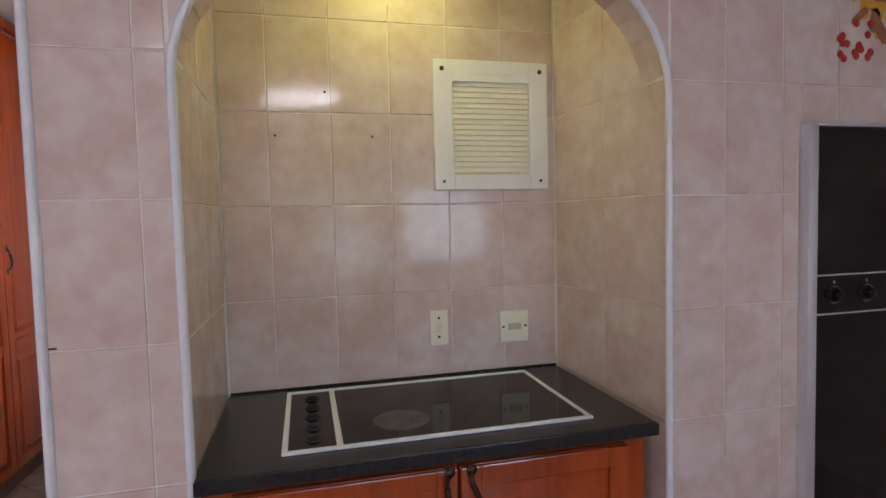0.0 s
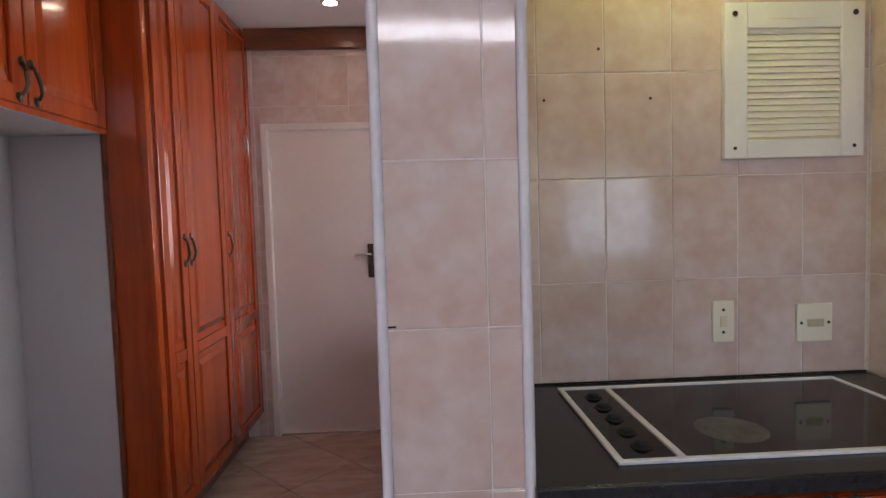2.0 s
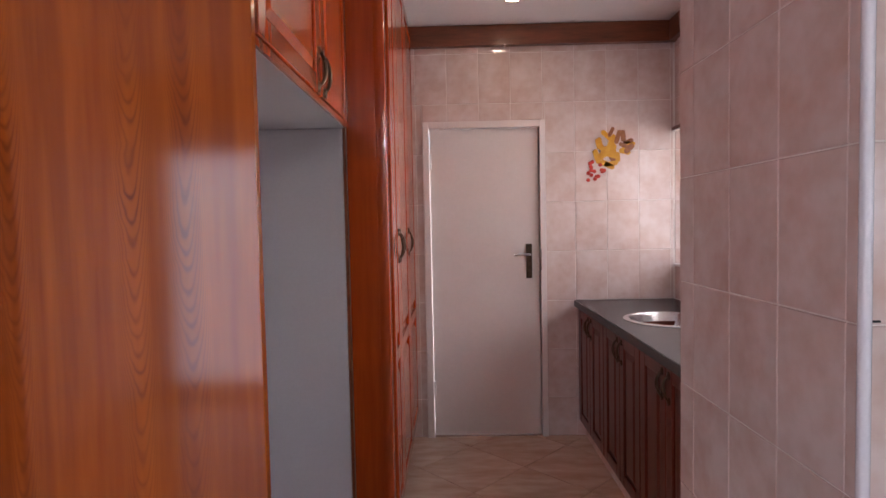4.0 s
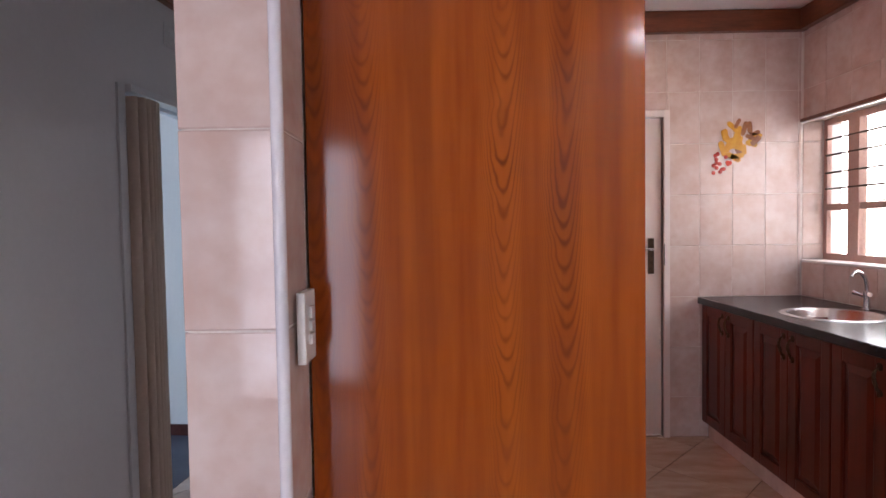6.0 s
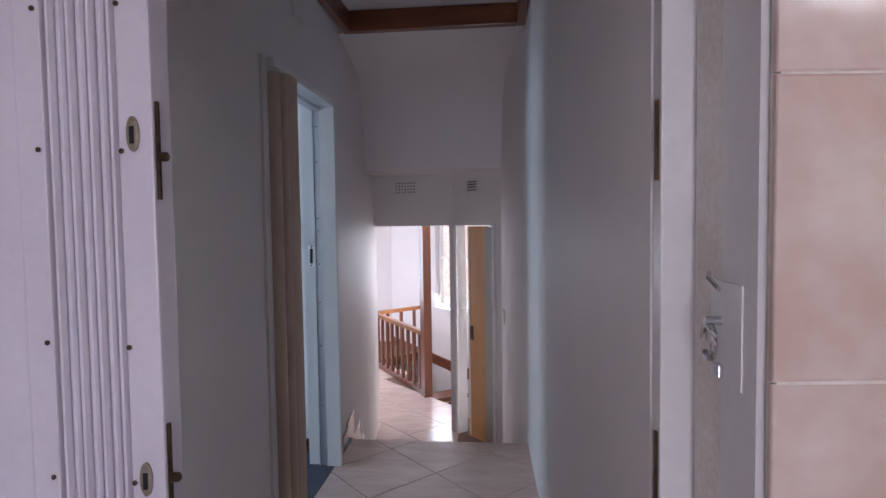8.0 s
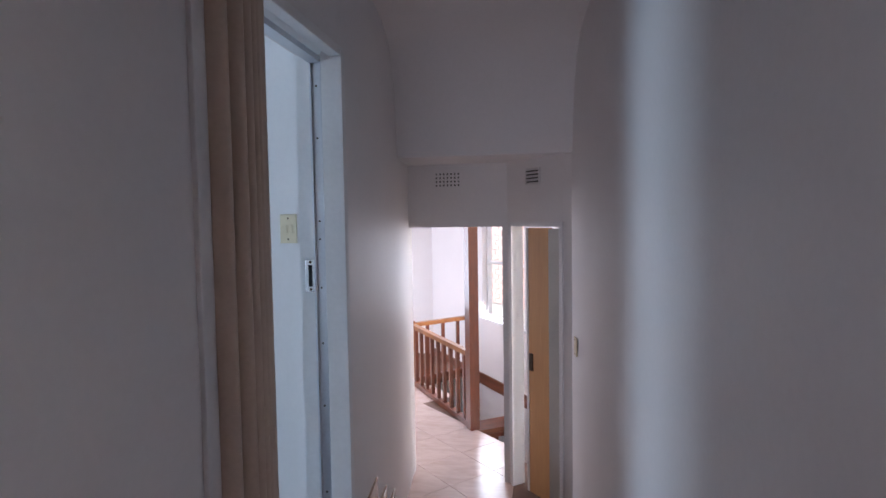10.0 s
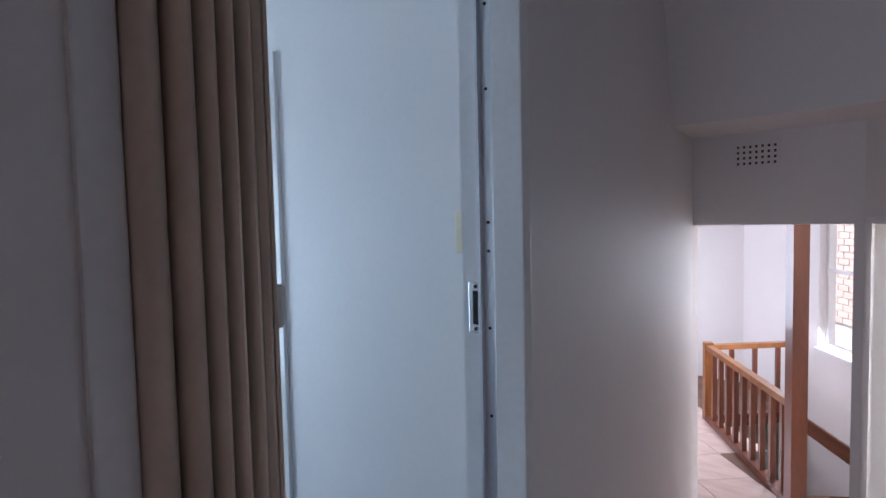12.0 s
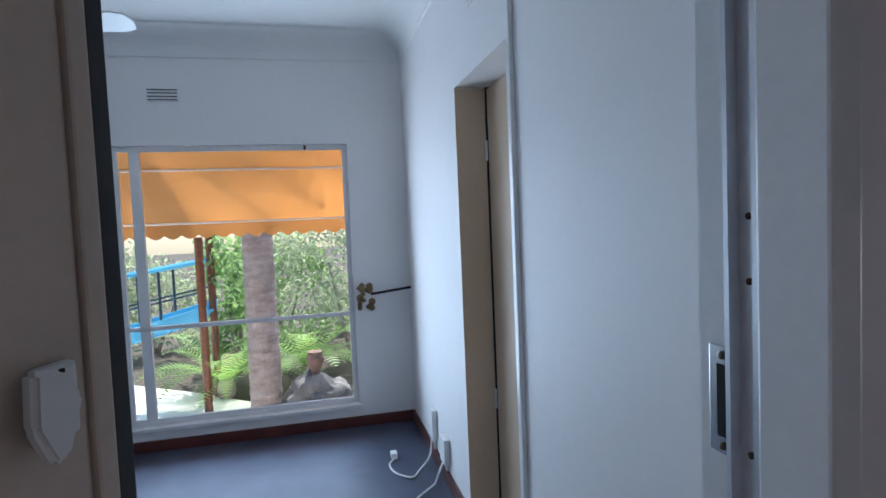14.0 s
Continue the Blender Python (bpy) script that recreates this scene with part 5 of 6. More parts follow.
CANVAS = cloth_mat()
awn = thing("awning", "orange canvas awning with a scalloped edge over the window", "awning", at=(-7.45, 2.8, 2.2))
AX0, AZ0, AX1, AZ1 = -7.46, 2.22, -8.35, 1.50
part("canopy", prism(bmesh.new(), [(AX0, AZ0), (-7.9, 1.90), (AX1, AZ1), (AX1, AZ1 - 0.004), (-7.9, 1.895), (AX0, AZ0 - 0.004)], "y", 1.5, 4.1), CANVAS, awn)
val = [(1.5, AZ1)]
for k in range(20):
    y = 1.5 + 0.13 * k
    val += [(y + 0.13 * s, AZ1 - 0.10 - 0.035 * math.sin(math.pi * s)) for s in (0.05, 0.25, 0.5, 0.75, 0.95)]
val += [(4.1, AZ1)]
part("valance", prism(bmesh.new(), val, "x", AX1 - 0.003, AX1), CANVAS, awn, "scalloped canvas valance")
for x, z in ((AX1, AZ1), (-7.9, 1.892)):
    part("bar", rod(bmesh.new(), (x + 0.008, 1.5, z - 0.006), (x + 0.008, 4.1, z - 0.006), 0.010, seg=8), TRIMPAINT, awn, "pale metal awning bar")
for y in (1.55, 4.0):
    part("arm", rod(bmesh.new(), (AX1, y, AZ1), (-7.46, y, 1.35), 0.012, seg=8), TRIMPAINT, awn)

BARK = mat("palm_bark", (0.42, 0.34, 0.30), (0.24, 0.18, 0.155), 0.9, scale=5, fine=30, bump=0.5, stretch=(1, 1, 3))


def leaf_mat(name, a, b, through_col):
    m = mat(name, a, b, 0.5, scale=3, fine=20, bump=0.0)
    n, l = m.node_tree.nodes, m.node_tree.links
    out = next(k for k in n if k.type == "OUTPUT_MATERIAL")
    t, mx = n.new("ShaderNodeBsdfTranslucent"), n.new("ShaderNodeMixShader")
    t.inputs["Color"].default_value = (*through_col, 1)
    mx.inputs[0].default_value = 0.5
    l.new(n["Principled BSDF"].outputs[0], mx.inputs[1])
    l.new(t.outputs[0], mx.inputs[2])
    l.new(mx.outputs[0], out.inputs["Surface"])
    return m


LEAF = leaf_mat("garden_leaf", (0.20, 0.34, 0.13), (0.08, 0.16, 0.06), (0.34, 0.50, 0.18))
LEAF2 = leaf_mat("cycad_leaf", (0.30, 0.48, 0.16), (0.17, 0.32, 0.10), (0.45, 0.65, 0.18))


def frond(bm, base, heading, length, rise, leaflets=22, wide=0.20):
    """A feathered palm leaf that arches over."""
    h = Vector((math.cos(heading), math.sin(heading), 0))
    side = Vector((-h.y, h.x, 0))
    spine = []
    for k in range(leaflets + 1):
        s = k / leaflets
        spine.append(Vector(base) + h * length * s * (1 - 0.12 * s) + Vector((0, 0, length * (rise * s - 0.75 * s * s))))
    for k in range(1, leaflets):
        p, s = spine[k], k / leaflets
        d = (spine[k + 1] - spine[k - 1]).normalized()
        w = wide * length * (math.sin(math.pi * min(1, s * 0.9 + 0.12)) ** 0.7)
        for sg in (-1, 1):
            tip = p + (side * sg * 0.9 + d * 0.5 + Vector((0, 0, 0.10))) * w
            wid = d * 0.012 * max(1.0, length)
            v = [bm.verts.new(q) for q in (p - wid, p + wid, tip)]
            bm.faces.new(v)
    return bm


palm = thing("palm_tree", "tall palm with a ringed grey-brown trunk", "palm", at=(-10.3, 2.69, GZ))
bm = bmesh.new()
prof = []
# upper trunk and crown are unseen; height set to cast shade on the awning
for k in range(170):
    z = k * 0.05
    prof.append((0.185 - 0.006 * z + 0.012 * (1 if k % 2 else 0) * (0.6 + 0.4 * math.sin(k * 1.7)), z))
lathe(bm, prof, (-10.3, 2.69, GZ), "z", 20)
part("trunk", bm, BARK, palm)
bm = bmesh.new()
rr = random.Random(3)
for k in range(20):
    frond(bm, (-10.3, 2.69, GZ + 8.4), k * 2.4, rr.uniform(1.8, 2.3), rr.uniform(0.25, 0.8), 26)
part("crown", bm, LEAF2, palm)
for x, y, n, L, sd in ((-11.1, 2.12, 24, 1.2, 1), (-11.5, 3.15, 24, 1.2, 2)):
    c = thing("cycad", "low cycad with feathery green fronds", "cycad", "cycads in the garden", at=(x, y, GZ))
    part("stem", lathe(bmesh.new(), [(0.10, 0.0), (0.12, 0.1), (0.09, 0.22), (0.03, 0.25)], (x, y, GZ), "z", 12), BARK, c)
    rr = random.Random(sd)
    for k in range(n):
        part("frond", frond(bmesh.new(), (x, y, GZ + 0.2), k * 2.4, L * rr.uniform(0.8, 1.1), rr.uniform(0.5, 1.25), 22), LEAF2, c)


def shrub(name, label, centre, radii, n, size, material, seed, stems=4):
    """A shrub: stems and a crown of many small leaves with gaps."""
    rr = random.Random(seed)
    ob = thing(name, label, "shrub", "garden shrubs", at=(centre[0], centre[1], GZ))
    bm = bmesh.new()
    for k in range(stems):
        a = rr.uniform(0, 6.28)
        sweep(bm, [(centre[0] + 0.05 * math.cos(a), centre[1] + 0.05 * math.sin(a), GZ - 0.02), (centre[0] + 0.3 * radii[0] * math.cos(a), centre[1] + 0.3 * radii[1] * math.sin(a), centre[2])], [0.04, 0.015], 6)
    part("stems", bm, BARK, ob)
    verts, faces = [], []
    lumps = [(Vector((rr.gauss(0, 0.45), rr.gauss(0, 0.45), rr.gauss(0, 0.5))), rr.uniform(0.25, 0.5)) for k in range(14)]
    for k in range(n):
        c, rad = lumps[rr.randrange(len(lumps))]
        d = Vector((rr.gauss(0, 1), rr.gauss(0, 1), rr.gauss(0, 1))).normalized() * rad * rr.random() ** 0.4
        q = c + d
        p = Vector((centre[0] + q.x * radii[0], centre[1] + q.y * radii[1], max(GZ + 0.05, centre[2] + q.z * radii[2])))
        u = Vector((rr.gauss(0, 1), rr.gauss(0, 1), rr.gauss(0, 1))).normalized()
        v = u.cross(Vector((rr.gauss(0, 1), rr.gauss(0, 1), rr.gauss(0, 1)))).normalized()
        s = size * rr.uniform(0.6, 1.3)
        i = len(verts)
        verts += [p - u * s, p + v * s * 0.4, p + u * s, p - v * s * 0.4]
        faces.append((i, i + 1, i + 2, i + 3))
    me = bpy.data.meshes.new("crown")
    me.from_pydata([tuple(v) for v in verts], [], faces)
    me.materials.append(material)
    cr = new("crown", me)
    cr.parent = ob
    cr.matrix_parent_inverse = Matrix.Translation(-ob.location)
    return ob


LEAF3 = leaf_mat("grey_green_leaf", (0.34, 0.38, 0.27), (0.18, 0.23, 0.14), (0.48, 0.55, 0.34))
shrub("shrub", "dense bright green shrub behind the palm", (-12.6, 2.1, 0.5), (0.9, 0.7, 1.3), 2600, 0.06, LEAF, 11)
shrub("shrub", "tall grey-green shrub beside the palm", (-12.9, 3.9, 0.8), (1.0, 1.3, 1.7), 5200, 0.045, LEAF3, 12)
shrub("shrub", "tall dark green hedge shrub", (-14.0, 5.7, 0.6), (1.2, 1.6, 1.8), 4200, 0.06, LEAF, 13)
shrub("shrub", "dark green hedge shrub at the back", (-14.8, 2.7, 0.3), (1.0, 1.8, 1.5), 4200, 0.06, LEAF, 14)
shrub("shrub", "pale green shrub behind the blue stair", (-14.5, 0.4, 0.1), (1.0, 1.6, 1.0), 3000, 0.06, LEAF3, 15)

ROCK = mat("grey_rock", (0.22, 0.21, 0.20), (0.10, 0.10, 0.095), 0.9, scale=4, fine=30, bump=0.6)
rock = bmesh.new()
bmesh.ops.create_icosphere(rock, subdivisions=4, radius=1.0)
for v in rock.verts:
    v.co = v.co * (1 + 0.35 * noise.noise(v.co * 1.8) + 0.12 * noise.noise(v.co * 6))
    v.co = Vector((-10.2 + v.co.x * 0.30, 3.30 + v.co.y * 0.38, GZ + 0.10 + v.co.z * 0.34))
tagged(part("rock", rock, ROCK, smooth=True), "weathered grey rock mound in the garden bed", "rock")
urn = thing("stone_urn", "small weathered clay urn on the rock", "urn", at=(-10.2, 3.28, -0.36))
part("body", lathe(bmesh.new(), [(0.07, 0.0), (0.05, 0.05), (0.09, 0.12), (0.11, 0.20), (0.08, 0.26), (0.09, 0.28)], (-10.2, 3.28, -0.36), "z", 20), mat("clay", (0.24, 0.15, 0.12), (0.14, 0.09, 0.07), 0.9, scale=8, fine=60, bump=0.2), urn, smooth=True)

BLUE = mat("blue_painted_steel", (0.12, 0.48, 0.70), (0.08, 0.36, 0.54), 0.45, scale=5, fine=60, bump=0.05)
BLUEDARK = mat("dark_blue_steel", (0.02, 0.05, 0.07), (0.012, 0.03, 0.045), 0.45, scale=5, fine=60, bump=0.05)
stair = thing("garden_stair", "blue painted steel stair with railings in the garden", "stair", at=(-10.6, 1.4, GZ))
for off in (0.0, 0.7):
    x = -10.5 - off
    part("stringer", prism(bmesh.new(), [(0.2, -0.12), (2.05, 0.34), (2.05, 0.52), (0.2, 0.06)], "x", x - 0.02, x + 0.02), BLUE, stair)
    part("handrail", rod(bmesh.new(), (x, 0.2, 0.78), (x, 2.05, 1.06), 0.025), BLUE, stair)
    for k in range(5):
        y = 0.25 + 0.43 * k
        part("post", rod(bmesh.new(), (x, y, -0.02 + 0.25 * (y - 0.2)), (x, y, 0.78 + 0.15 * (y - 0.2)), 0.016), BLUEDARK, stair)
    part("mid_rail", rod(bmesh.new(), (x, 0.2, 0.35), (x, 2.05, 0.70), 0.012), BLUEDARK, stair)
    part("leg", rod(bmesh.new(), (x, 2.0, GZ - 0.02), (x, 2.0, 1.35), 0.05), DARKWOOD, stair)
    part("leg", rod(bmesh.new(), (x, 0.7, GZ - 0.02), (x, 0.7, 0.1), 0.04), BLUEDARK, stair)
for k in range(8):
    y = 0.3 + 0.23 * k
    part("tread", boxes((-11.18, -10.52, y - 0.10, y + 0.10, -0.06 + 0.25 * (y - 0.2), -0.03 + 0.25 * (y - 0.2))), BLUE, stair)

# ---- outside the other windows ----
BRICKWHITE = mat("sunlit_brick", (0.70, 0.52, 0.46), (0.58, 0.40, 0.35), 0.85, scale=5, fine=60, bump=0.3, shift=True)
MORTAR = mat("mortar", (0.62, 0.58, 0.54), (0.52, 0.48, 0.44), 0.95, scale=6, fine=80, bump=0.3)

# ---- tiles, bricks and other pieces of the setting ----
PIECES = {}


def slab_mesh(key, poly, t, bevel, material):
    """A flat piece with an eased edge: poly in the local plane, rising to t."""
    if key in PIECES:
        return PIECES[key]
    c = Vector((sum(p[0] for p in poly) / len(poly), sum(p[1] for p in poly) / len(poly)))
    def ring(inset, z):
        return [(p[0] + (c.x - p[0]) * inset, p[1] + (c.y - p[1]) * inset, z) for p in poly]
    size = max((Vector(p) - c).length for p in poly)
    i = min(0.3, bevel / max(size, 0.001))
    n = len(poly)
    verts = ring(0, 0) + ring(0, t - bevel * 0.6) + ring(i, t)
    faces = [tuple(range(2 * n, 3 * n))]
    for a, b in ((0, n), (n, 2 * n)):
        faces += [(a + k, a + (k + 1) % n, b + (k + 1) % n, b + k) for k in range(n)]
    me = bpy.data.meshes.new("piece")
    me.from_pydata(verts, [], faces)
    me.materials.append(material)
    PIECES[key] = me
    return me


def cut(rects, hole):
    out = []
    a0, a1, b0, b1 = hole
    for u0, u1, v0, v1 in rects:
        if a1 <= u0 or a0 >= u1 or b1 <= v0 or b0 >= v1:
            out.append((u0, u1, v0, v1))
            continue
        m0, m1 = max(u0, a0), min(u1, a1)
        out += [(u0, a0, v0, v1)] if a0 > u0 else []
        out += [(a1, u1, v0, v1)] if a1 < u1 else []
        out += [(m0, m1, v0, b0)] if b0 > v0 else []
        out += [(m0, m1, b1, v1)] if b1 < v1 else []
    return out


def tile_wall(parent, origin, U, N, urange, vrange, uphase, vphase, pu, pv, material, holes=(), gap=0.0034, t=0.008):
    """Glazed tiles in rows on an upright face. origin is on the face, U runs along it, N away from it."""
    origin, U, N = Vector(origin), Vector(U).normalized(), Vector(N).normalized()
    V = Vector((0, 0, 1))
    rr = random.Random(int(abs(origin.x * 71 + origin.y * 37) * 10))
    u = uphase - pu * math.ceil((uphase - urange[0]) / pu)
    while u < urange[1]:
        v = vphase - pv * math.ceil((vphase - vrange[0]) / pv)
        while v < vrange[1]:
            rects = [(max(u, urange[0]), min(u + pu, urange[1]), max(v, vrange[0]), min(v + pv, vrange[1]))]
            for h in holes:
                rects = cut(rects, h)
            for u0, u1, v0, v1 in rects:
                w, h = u1 - u0 - gap, v1 - v0 - gap
                if w < 0.008 or h < 0.008:
                    continue
                w, h = round(w, 3), round(h, 3)
                me = slab_mesh((w, h, t, material.name), [(-w / 2, -h / 2), (w / 2, -h / 2), (w / 2, h / 2), (-w / 2, h / 2)], t, 0.003, material)
                ob = new("tile", me)
                ob.parent = parent
                c = origin + U * (u0 + u1) / 2 + V * (v0 + v1) / 2
                R = Matrix((U, V, N)).transposed().to_4x4()
                tilt = Matrix.Rotation(rr.gauss(0, 0.0022), 4, "X") @ Matrix.Rotation(rr.gauss(0, 0.0022), 4, "Y")
                ob.matrix_world = Matrix.Translation(c + N * (rr.uniform(-0.0008, 0.0004) - 0.0055)) @ R @ tilt
            v += pv
        u += pu


PU, PV, VZ = 0.218, 0.333, 1.231
# hob niche
tile_wall(wall_hob, (0, BACK, 0), (1, 0, 0), (0, -1, 0), (-0.302, 0.957), (0.895, 2.55), 0.079, VZ, PU, PV, TILE)
tile_wall(wall_hob, (NL, BACK, 0), (0, -1, 0), (1, 0, 0), (0.008, BACK - FRONT - 0.001), (0.0, 2.55), 0.0, VZ, 0.33, PV, TILE)
side_u = Vector((NR - 0.957, FRONT - BACK, 0))
tile_wall(wall_hob, (0.957, BACK, 0), side_u, Vector((side_u.y, -side_u.x, 0)), (0.008, side_u.length - 0.001), (0.0, 2.55), 0.34, VZ, 0.34, PV, TILE)
# pier and the wall beyond the niche
tile_wall(wall_hob, (0, FRONT, 0), (1, 0, 0), (0, -1, 0), (-0.594, NL - 0.01), (0.0, H), -0.388, VZ, 0.225, 0.338, TILE)
tile_wall(wall_hob, (0, FRONT, 0), (1, 0, 0), (0, -1, 0), (NR + 0.01, 2.9), (0.0, H), 1.195, VZ - 0.006, 0.208, PV, TILE, holes=((1.466, 2.10, 0.36, 1.775),))
tile_wall(wall_hob, (0, FRONT, 0), (1, 0, 0), (0, -1, 0), (NL, NR), (ARC_Z + ARC_H + 0.01, H), 0.0, VZ, PU, PV, TILE)
# side of the pier that faces the scullery passage
tile_wall(wall_hob, (-0.604, 2.18, 0), (0, -1, 0), (-1, 0, 0), (0.0, 2.18 - FRONT - 0.010), (0.0, H), 0.10, VZ, 0.225, 0.338, TILE)
tile_wall(wall_hob, (0.1, 2.18, 0), (-1, 0, 0), (0, 1, 0), (0.0, 0.70), (0.9, H), 0.0, VZ, PU, PV, TILE)
# spandrels of the arch
for side in (0, 1):
    n = 10
    cols = []
    for k in range(n + 1):
        u = ARC_R * (k / n) ** 1.6
        cols.append((NL + u if side == 0 else NR - u, arch_z(NL + u)))
    top = ARC_Z + ARC_H + 0.008
    poly = [(cols[0][0], top)] + cols
    bm = bmesh.new()
    for a, b in zip(cols, cols[1:]):
        prism(bm, [a, b, (b[0], top), (a[0], top)], "y", FRONT - 0.003, FRONT)
    part("tile", bm, TILE, wall_hob)
# soffit of the arch, in short strips
for a, b in zip(ARCH, ARCH[1:]):
    if b - a < 1e-4:
        continue
    bm = prism(bmesh.new(), [(a + 0.001, arch_z(a)), (b - 0.001, arch_z(b)), (b - 0.001, arch_z(b) - 0.007), (a + 0.001, arch_z(a) - 0.007)], "y", FRONT, FRONT + 0.118)
    part("tile", bm, TILE, wall_hob)
# white edge beads
pts = [(NL, FRONT - 0.004, 0.0)] + [(x, FRONT - 0.004, arch_z(x)) for x in ARCH] + [(NR, FRONT - 0.004, 0.0)]
part("edge_bead", sweep(bmesh.new(), pts, 0.0115, 10), BEAD, wall_hob, "white plastic edge bead round the arch", smooth=True)
part("edge_bead", rod(bmesh.new(), (-0.602, FRONT - 0.002, 0.0), (-0.602, FRONT - 0.002, H - 0.002), 0.0115), BEAD, wall_hob, "white plastic corner bead", smooth=True)
part("chip", boxes((-0.597, -0.574, FRONT - 0.0042, FRONT - 0.0005, 1.2365, 1.2405)), DARKHOLE, wall_hob, "dark chipped joint")

# scullery walls
tile_wall(wall_scullery, (0, FARY, 0), (1, 0, 0), (0, -1, 0), (-2.4, 0.1), (0.0, H), -0.753, 1.242, 0.209, 0.327, TILE, holes=((-1.548, -0.738, 0, 2.11), (-2.41, TX - 0.03, 0, H)))
tile_wall(wall_sink, (0.11, 0, 0), (0, -1, 0), (-1, 0, 0), (-FARY + 0.01, -2.19), (0.916, 1.13), -3.8, 1.242, 0.209, 0.327, TILE)
tile_wall(wall_sink, (0.11, 0, 0), (0, -1, 0), (-1, 0, 0), (-FARY + 0.01, -2.19), (2.03, H), -3.8, 1.242, 0.209, 0.327, TILE)
tile_wall(wall_scullery, (0, FARY, 0), (1, 0, 0), (0, -1, 0), (0.112, 0.243), (1.147, 2.03), 0.112, 1.242, 0.209, 0.327, TILE)
# narrow pier
tile_wall(pier, (0, FRONT + 0.003, 0), (1, 0, 0), (0, -1, 0), (-2.607, -2.447), (0.0, H), -2.61, VZ - 0.018, 0.3, 0.338, TILE)
tile_wall(pier, (-2.438, 0, 0), (0, 1, 0), (1, 0, 0), (FRONT + 0.01, 1.518), (0.0, H), FRONT, VZ - 0.018, 0.3, 0.338, TILE)
part("edge_bead", rod(bmesh.new(), (-2.440, FRONT + 0.002, 0.0), (-2.440, FRONT + 0.002, H - 0.002), 0.011), BEAD, pier, "white plastic corner bead", smooth=True)


def clip(poly, axis, lim, keep_less):
    out = []
    for a, b in zip(poly, poly[1:] + poly[:1]):
        ina, inb = (a[axis] <= lim, b[axis] <= lim) if keep_less else (a[axis] >= lim, b[axis] >= lim)
        if ina:
            out.append(a)
        if ina != inb:
            t = (lim - a[axis]) / (b[axis] - a[axis])
            out.append((a[0] + t * (b[0] - a[0]), a[1] + t * (b[1] - a[1])))
    return out


def tile_floor(parent, x0, x1, y0, y1, z, s_phase, d_phase, pitch, material, well=False):
    """Square tiles on the diagonal, cut at the edges of the rectangle. Joints at x + y and y - x."""
    rr = random.Random(8)
    g = 0.0022 * math.sqrt(2)
    for i in range(int((x0 + y0 - s_phase) // pitch), int((x1 + y1 - s_phase) // pitch) + 1):
        for j in range(int((y0 - x1 - d_phase) // pitch), int((y1 - x0 - d_phase) // pitch) + 1):
            s0, s1, d0, d1 = s_phase + i * pitch + g, s_phase + (i + 1) * pitch - g, d_phase + j * pitch + g, d_phase + (j + 1) * pitch - g
            poly = [((s - d) / 2, (s + d) / 2) for s, d in ((s0, d0), (s0, d1), (s1, d1), (s1, d0))][::-1]
            full = poly
            for axis, lim, less in ((0, x0, False), (0, x1, True), (1, y0, False), (1, y1, True)):
                poly = clip(poly, axis, lim, less) if len(poly) > 2 else poly
            if len(poly) < 3:
                continue
            if well and (c0 := sum(p[0] for p in poly) / len(poly)) > -4.70 + (8.47 - sum(p[1] for p in poly) / len(poly)) * 0.66 + 0.02:
                continue
            area2 = abs(sum(a[0] * b[1] - b[0] * a[1] for a, b in zip(poly, poly[1:] + poly[:1])))
            if area2 < 0.0015:
                continue
            c = (sum(p[0] for p in full) / 4, sum(p[1] for p in full) / 4)
            loc = [(p[0] - c[0], p[1] - c[1]) for p in poly]
            key = ("full", pitch, material.name) if len(poly) == 4 and area2 > (pitch - 2 * g) ** 2 - 1e-4 else (i, j, x0, y0)
            me = slab_mesh(key, loc, 0.006, 0.002, material)
            ob = new("tile", me)
            ob.parent = parent
            ob.location = (c[0], c[1], z - 0.006 + rr.uniform(-0.0004, 0.0004))


tile_floor(floor, TX - 0.1, -0.44, 1.6, FARY - 0.002, 0.0, 2.58, 5.12, 0.62, FLOOR_TILE)
tile_floor(floor_passage, -3.855, PR + 0.06, 1.6, STEP + 0.012, 0.0, 0.461, 6.989, 0.62, PALE_TILE)
tile_floor(floor, -3.97, 2.89, -2.07, 1.36, 0.0, 0.461, 6.989, 0.62, FLOOR_TILE)
tile_floor(bpy.data.objects["floor_landing"], -6.0, -3.30, 5.0, 9.9, LOW, 0.2, 9.0, 0.62, PALE_TILE, well=True)

# bricks outside the stair window and the sink window
wall_brick = structure("garden_wall_north", prism(bmesh.new(), [along(-3.6, -1.5), along(3.4, -1.5), along(3.4, -1.65), along(-3.6, -1.65)], "z", -2.8, 2.6), MORTAR, "sunlit pink brick wall outside the stair window", "wall")
# two glowing sheets stand in for the bright sky outside the sink window
structure("backdrop", boxes((0.5, 9.0, 8.4, 8.45, -2.8, 6.0), (6.0, 6.05, 2.5, 8.4, -2.8, 6.0)), glow_mat("backdrop_glow", (1.0, 0.97, 0.94), 2.2), "glowing white backdrop in place of daylight beyond the sink window", "backdrop")
wall_brick2 = structure("garden_wall_east", boxes((1.2, 1.35, 5.42, 7.0, -2.8, 3.2)), MORTAR, "sunlit brick wall outside the sink window", "wall")


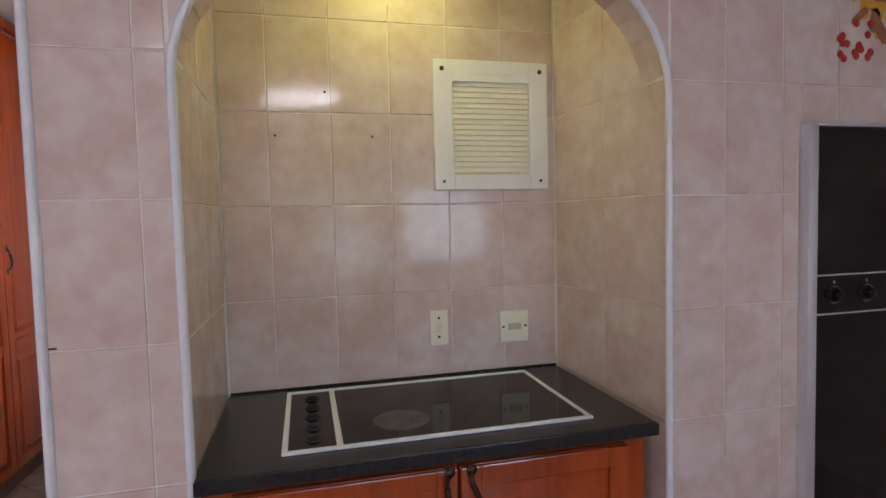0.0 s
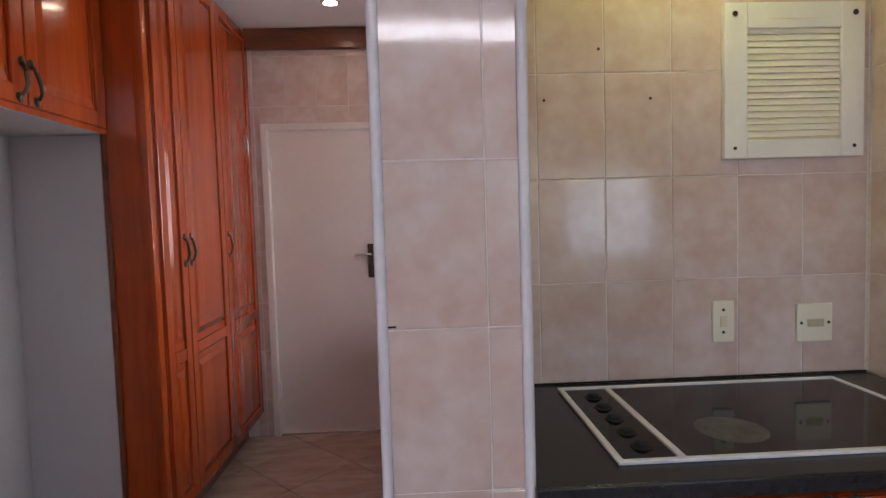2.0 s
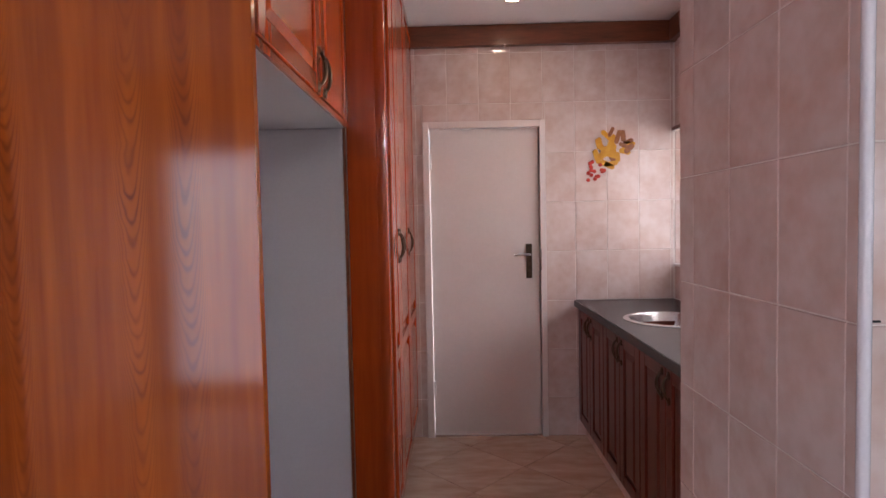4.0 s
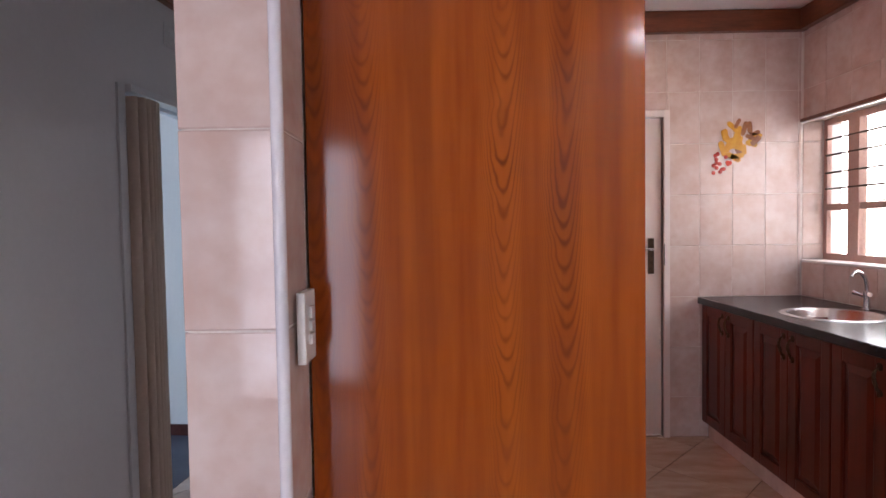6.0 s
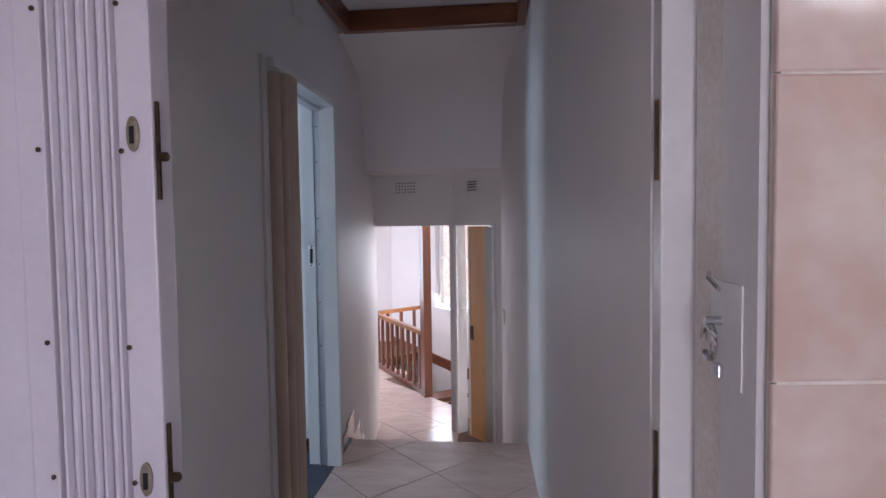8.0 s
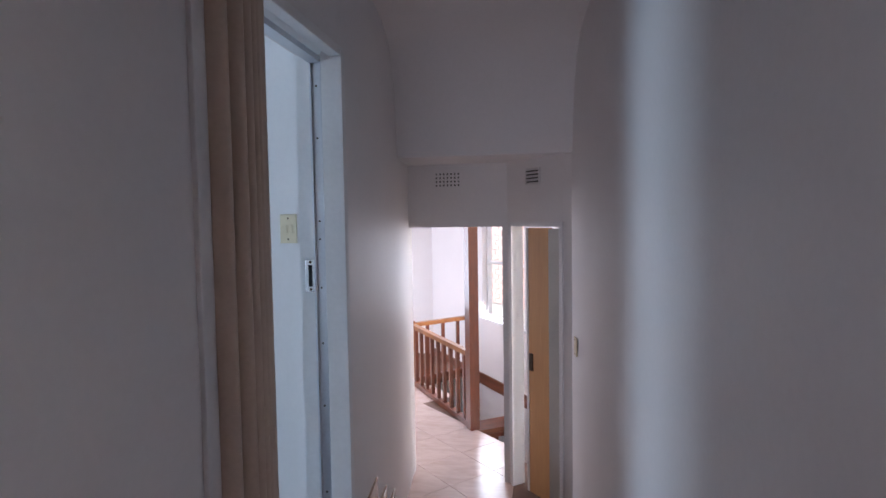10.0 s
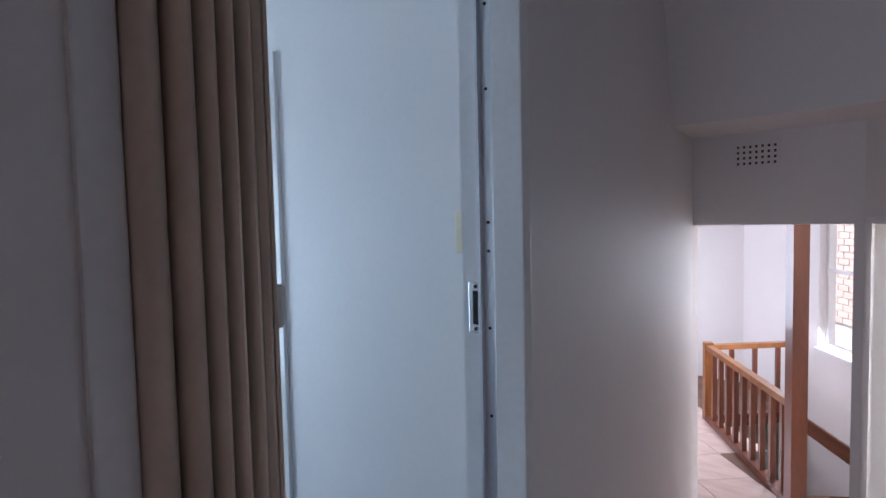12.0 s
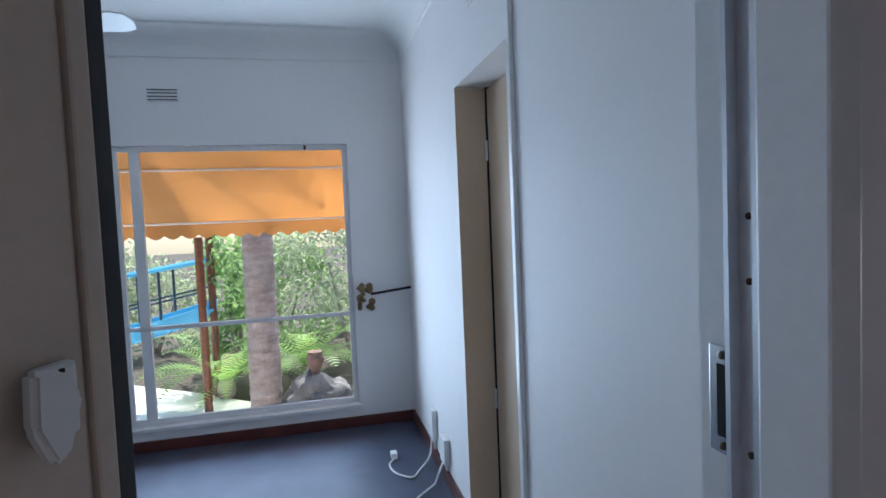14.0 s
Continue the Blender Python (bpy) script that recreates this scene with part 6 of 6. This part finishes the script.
def brick_wall(parent, origin, U, N, length, z0, z1):
    origin, U, N = Vector(origin), Vector(U).normalized(), Vector(N).normalized()
    R = Matrix((U, Vector((0, 0, 1)), N)).transposed().to_4x4()
    me = slab_mesh(("brick",), [(-0.108, -0.035), (0.108, -0.035), (0.108, 0.035), (-0.108, 0.035)], 0.014, 0.004, BRICKWHITE)
    row, z = 0, z0
    while z < z1:
        u = 0.11 + (0.115 if row % 2 else 0.0)
        while u < length - 0.1:
            ob = new("brick", me)
            ob.parent = parent
            ob.matrix_world = Matrix.Translation(origin + U * u + Vector((0, 0, z))) @ R
            u += 0.23
        z += 0.085
        row += 1


o = A0 + WD * -2.9 + WN * -1.5
brick_wall(wall_brick, (o.x, o.y, 0), WD, WN, 3.2, 0.0, 1.75)
brick_wall(wall_brick2, (1.2, 5.40, 0), (0, 1, 0), (-1, 0, 0), 1.5, 0.9, 2.6)


# ---- flower and fruit motifs on the tiles ----
def motif(x, z, y, s, seed):
    """A painted spray of yellow leaves, a pale pink bloom and red berries."""
    ob = thing("tile_motif", "painted spray of yellow leaves and red berries on tile", "tile motif", "painted tile motifs", at=(x, y, z))
    rr = random.Random(seed)
    cols = [mat("motif_yellow", (0.66, 0.36, 0.05), (0.55, 0.24, 0.03), 0.2, scale=30, fine=90, bump=0.0), mat("motif_red", (0.50, 0.05, 0.03), (0.36, 0.03, 0.02), 0.2, scale=30, fine=90, bump=0.0),
            mat("motif_brown", (0.34, 0.15, 0.07), (0.24, 0.09, 0.05), 0.2, scale=30, fine=90, bump=0.0)]
    for k in range(26):
        a, r = rr.uniform(0, 6.28), s * rr.random() ** 0.6
        cx, cz = x + r * math.cos(a) * 0.8 + 0.15 * s, z + r * math.sin(a) * 0.75 + 0.35 * s
        ang, L, W = rr.uniform(0, 6.28), s * rr.uniform(0.22, 0.36), s * rr.uniform(0.09, 0.16)
        poly = []
        for q in range(10):
            t = q / 10 * math.tau
            px, pz = L * math.cos(t), W * math.sin(t) * (1.2 + 0.4 * math.cos(2 * t))
            poly.append((cx + px * math.cos(ang) - pz * math.sin(ang), cz + px * math.sin(ang) + pz * math.cos(ang)))
        yy = y - 0.0003 * (k % 5)
        part("leaf", prism(bmesh.new(), poly, "y", yy - 0.0006, yy), cols[2 if k % 4 == 0 else 0], ob)
    for k in range(16):
        cx, cz = x - s * 0.55 + rr.uniform(-0.32, 0.55) * s, z - s * 0.55 + rr.uniform(-0.45, 0.35) * s
        part("berry", lathe(bmesh.new(), [(0.085 * s, 0.0), (0.075 * s, -0.0016), (0.03 * s, -0.0022)], (cx, y - 0.0014, cz), "y", 10), cols[1], ob)
    return ob


motif(-0.325, 1.86, FARY - 0.0034, 0.155, 1)
motif(1.74, 2.12, FRONT - 0.0034, 0.15, 2)

# ---- back of the kitchen, seen in reflections ----
kw = tagged(thing("window_4", "wide white kitchen window with a mullion", "window", at=(0.9, -2.1, 1.0)), kind="structure")
part("window_frame", boxes((-0.2, 2.0, -2.16, -2.12, 1.0, 1.05), (-0.2, 2.0, -2.16, -2.12, 1.95, 2.0), (-0.2, -0.15, -2.16, -2.12, 1.05, 1.95), (1.95, 2.0, -2.16, -2.12, 1.05, 1.95), (0.5, 0.56, -2.16, -2.12, 1.05, 1.95), (1.2, 1.26, -2.16, -2.12, 1.05, 1.95)), TRIMPAINT, kw)
gate = thing("security_gate", "white steel security gate in the back doorway", "gate", at=(-3.35, -2.1, 0))
part("gate_frame", boxes((-3.8, -3.76, -2.17, -2.13, 0, 2.1), (-2.94, -2.9, -2.17, -2.13, 0, 2.1), (-3.76, -2.94, -2.17, -2.13, 2.05, 2.1), (-3.76, -2.94, -2.17, -2.13, 0.95, 1.0), (-3.76, -2.94, -2.17, -2.13, 0.0, 0.05)), TRIMPAINT, gate)
for k in range(1, 7):
    part("bar", rod(bmesh.new(), (-3.76 + 0.117 * k, -2.15, 0.05), (-3.76 + 0.117 * k, -2.15, 2.05), 0.008, seg=8), TRIMPAINT, gate)

# ---- the passage wing stands at a slight angle to the kitchen ----
WING = """floor_passage wall_passage_west wall_cupboard_back wall_doorway wall_steps_west wall_steps_east ceiling_sloped wall_landing wall_slant steps floor_landing
wall_stair_north wall_stair_west wall_stair_south wall_stair_east ceiling_stair floor_bedroom ceiling_bedroom wall_bedroom_west wall_bedroom_north wall_bedroom_south wall_bedroom_east
cornice_passage cornice_passage_west cornice_passage_east folding_door door_frame_1 door_frame_2 door_frame_3 wall_grille light_switch baseboard_passage baseboard_steps wall_cupboard
window_2 window_3 balustrade stair_tread wall_well wall_well_south floor_well cove_west cove_north baseboard_west baseboard_north door_2 curtain_holdback socket_box cable ceiling_fan
garden_bed pavement awning palm_tree cycad shrub rock stone_urn garden_stair garden_wall_north daylight_bedroom_window daylight_stair_window daylight_stair_hall""".split()
SKEW = Matrix.Translation((-2.45, 1.365, 0)) @ pose(0, 0, 0, 0, 0, -5.8) @ Matrix.Translation((2.45, -1.365, 0))
for ob in list(scene.objects):
    if ob.parent is None and ob.name.split(".")[0] in WING:
        ob.matrix_basis = SKEW @ ob.matrix_basis
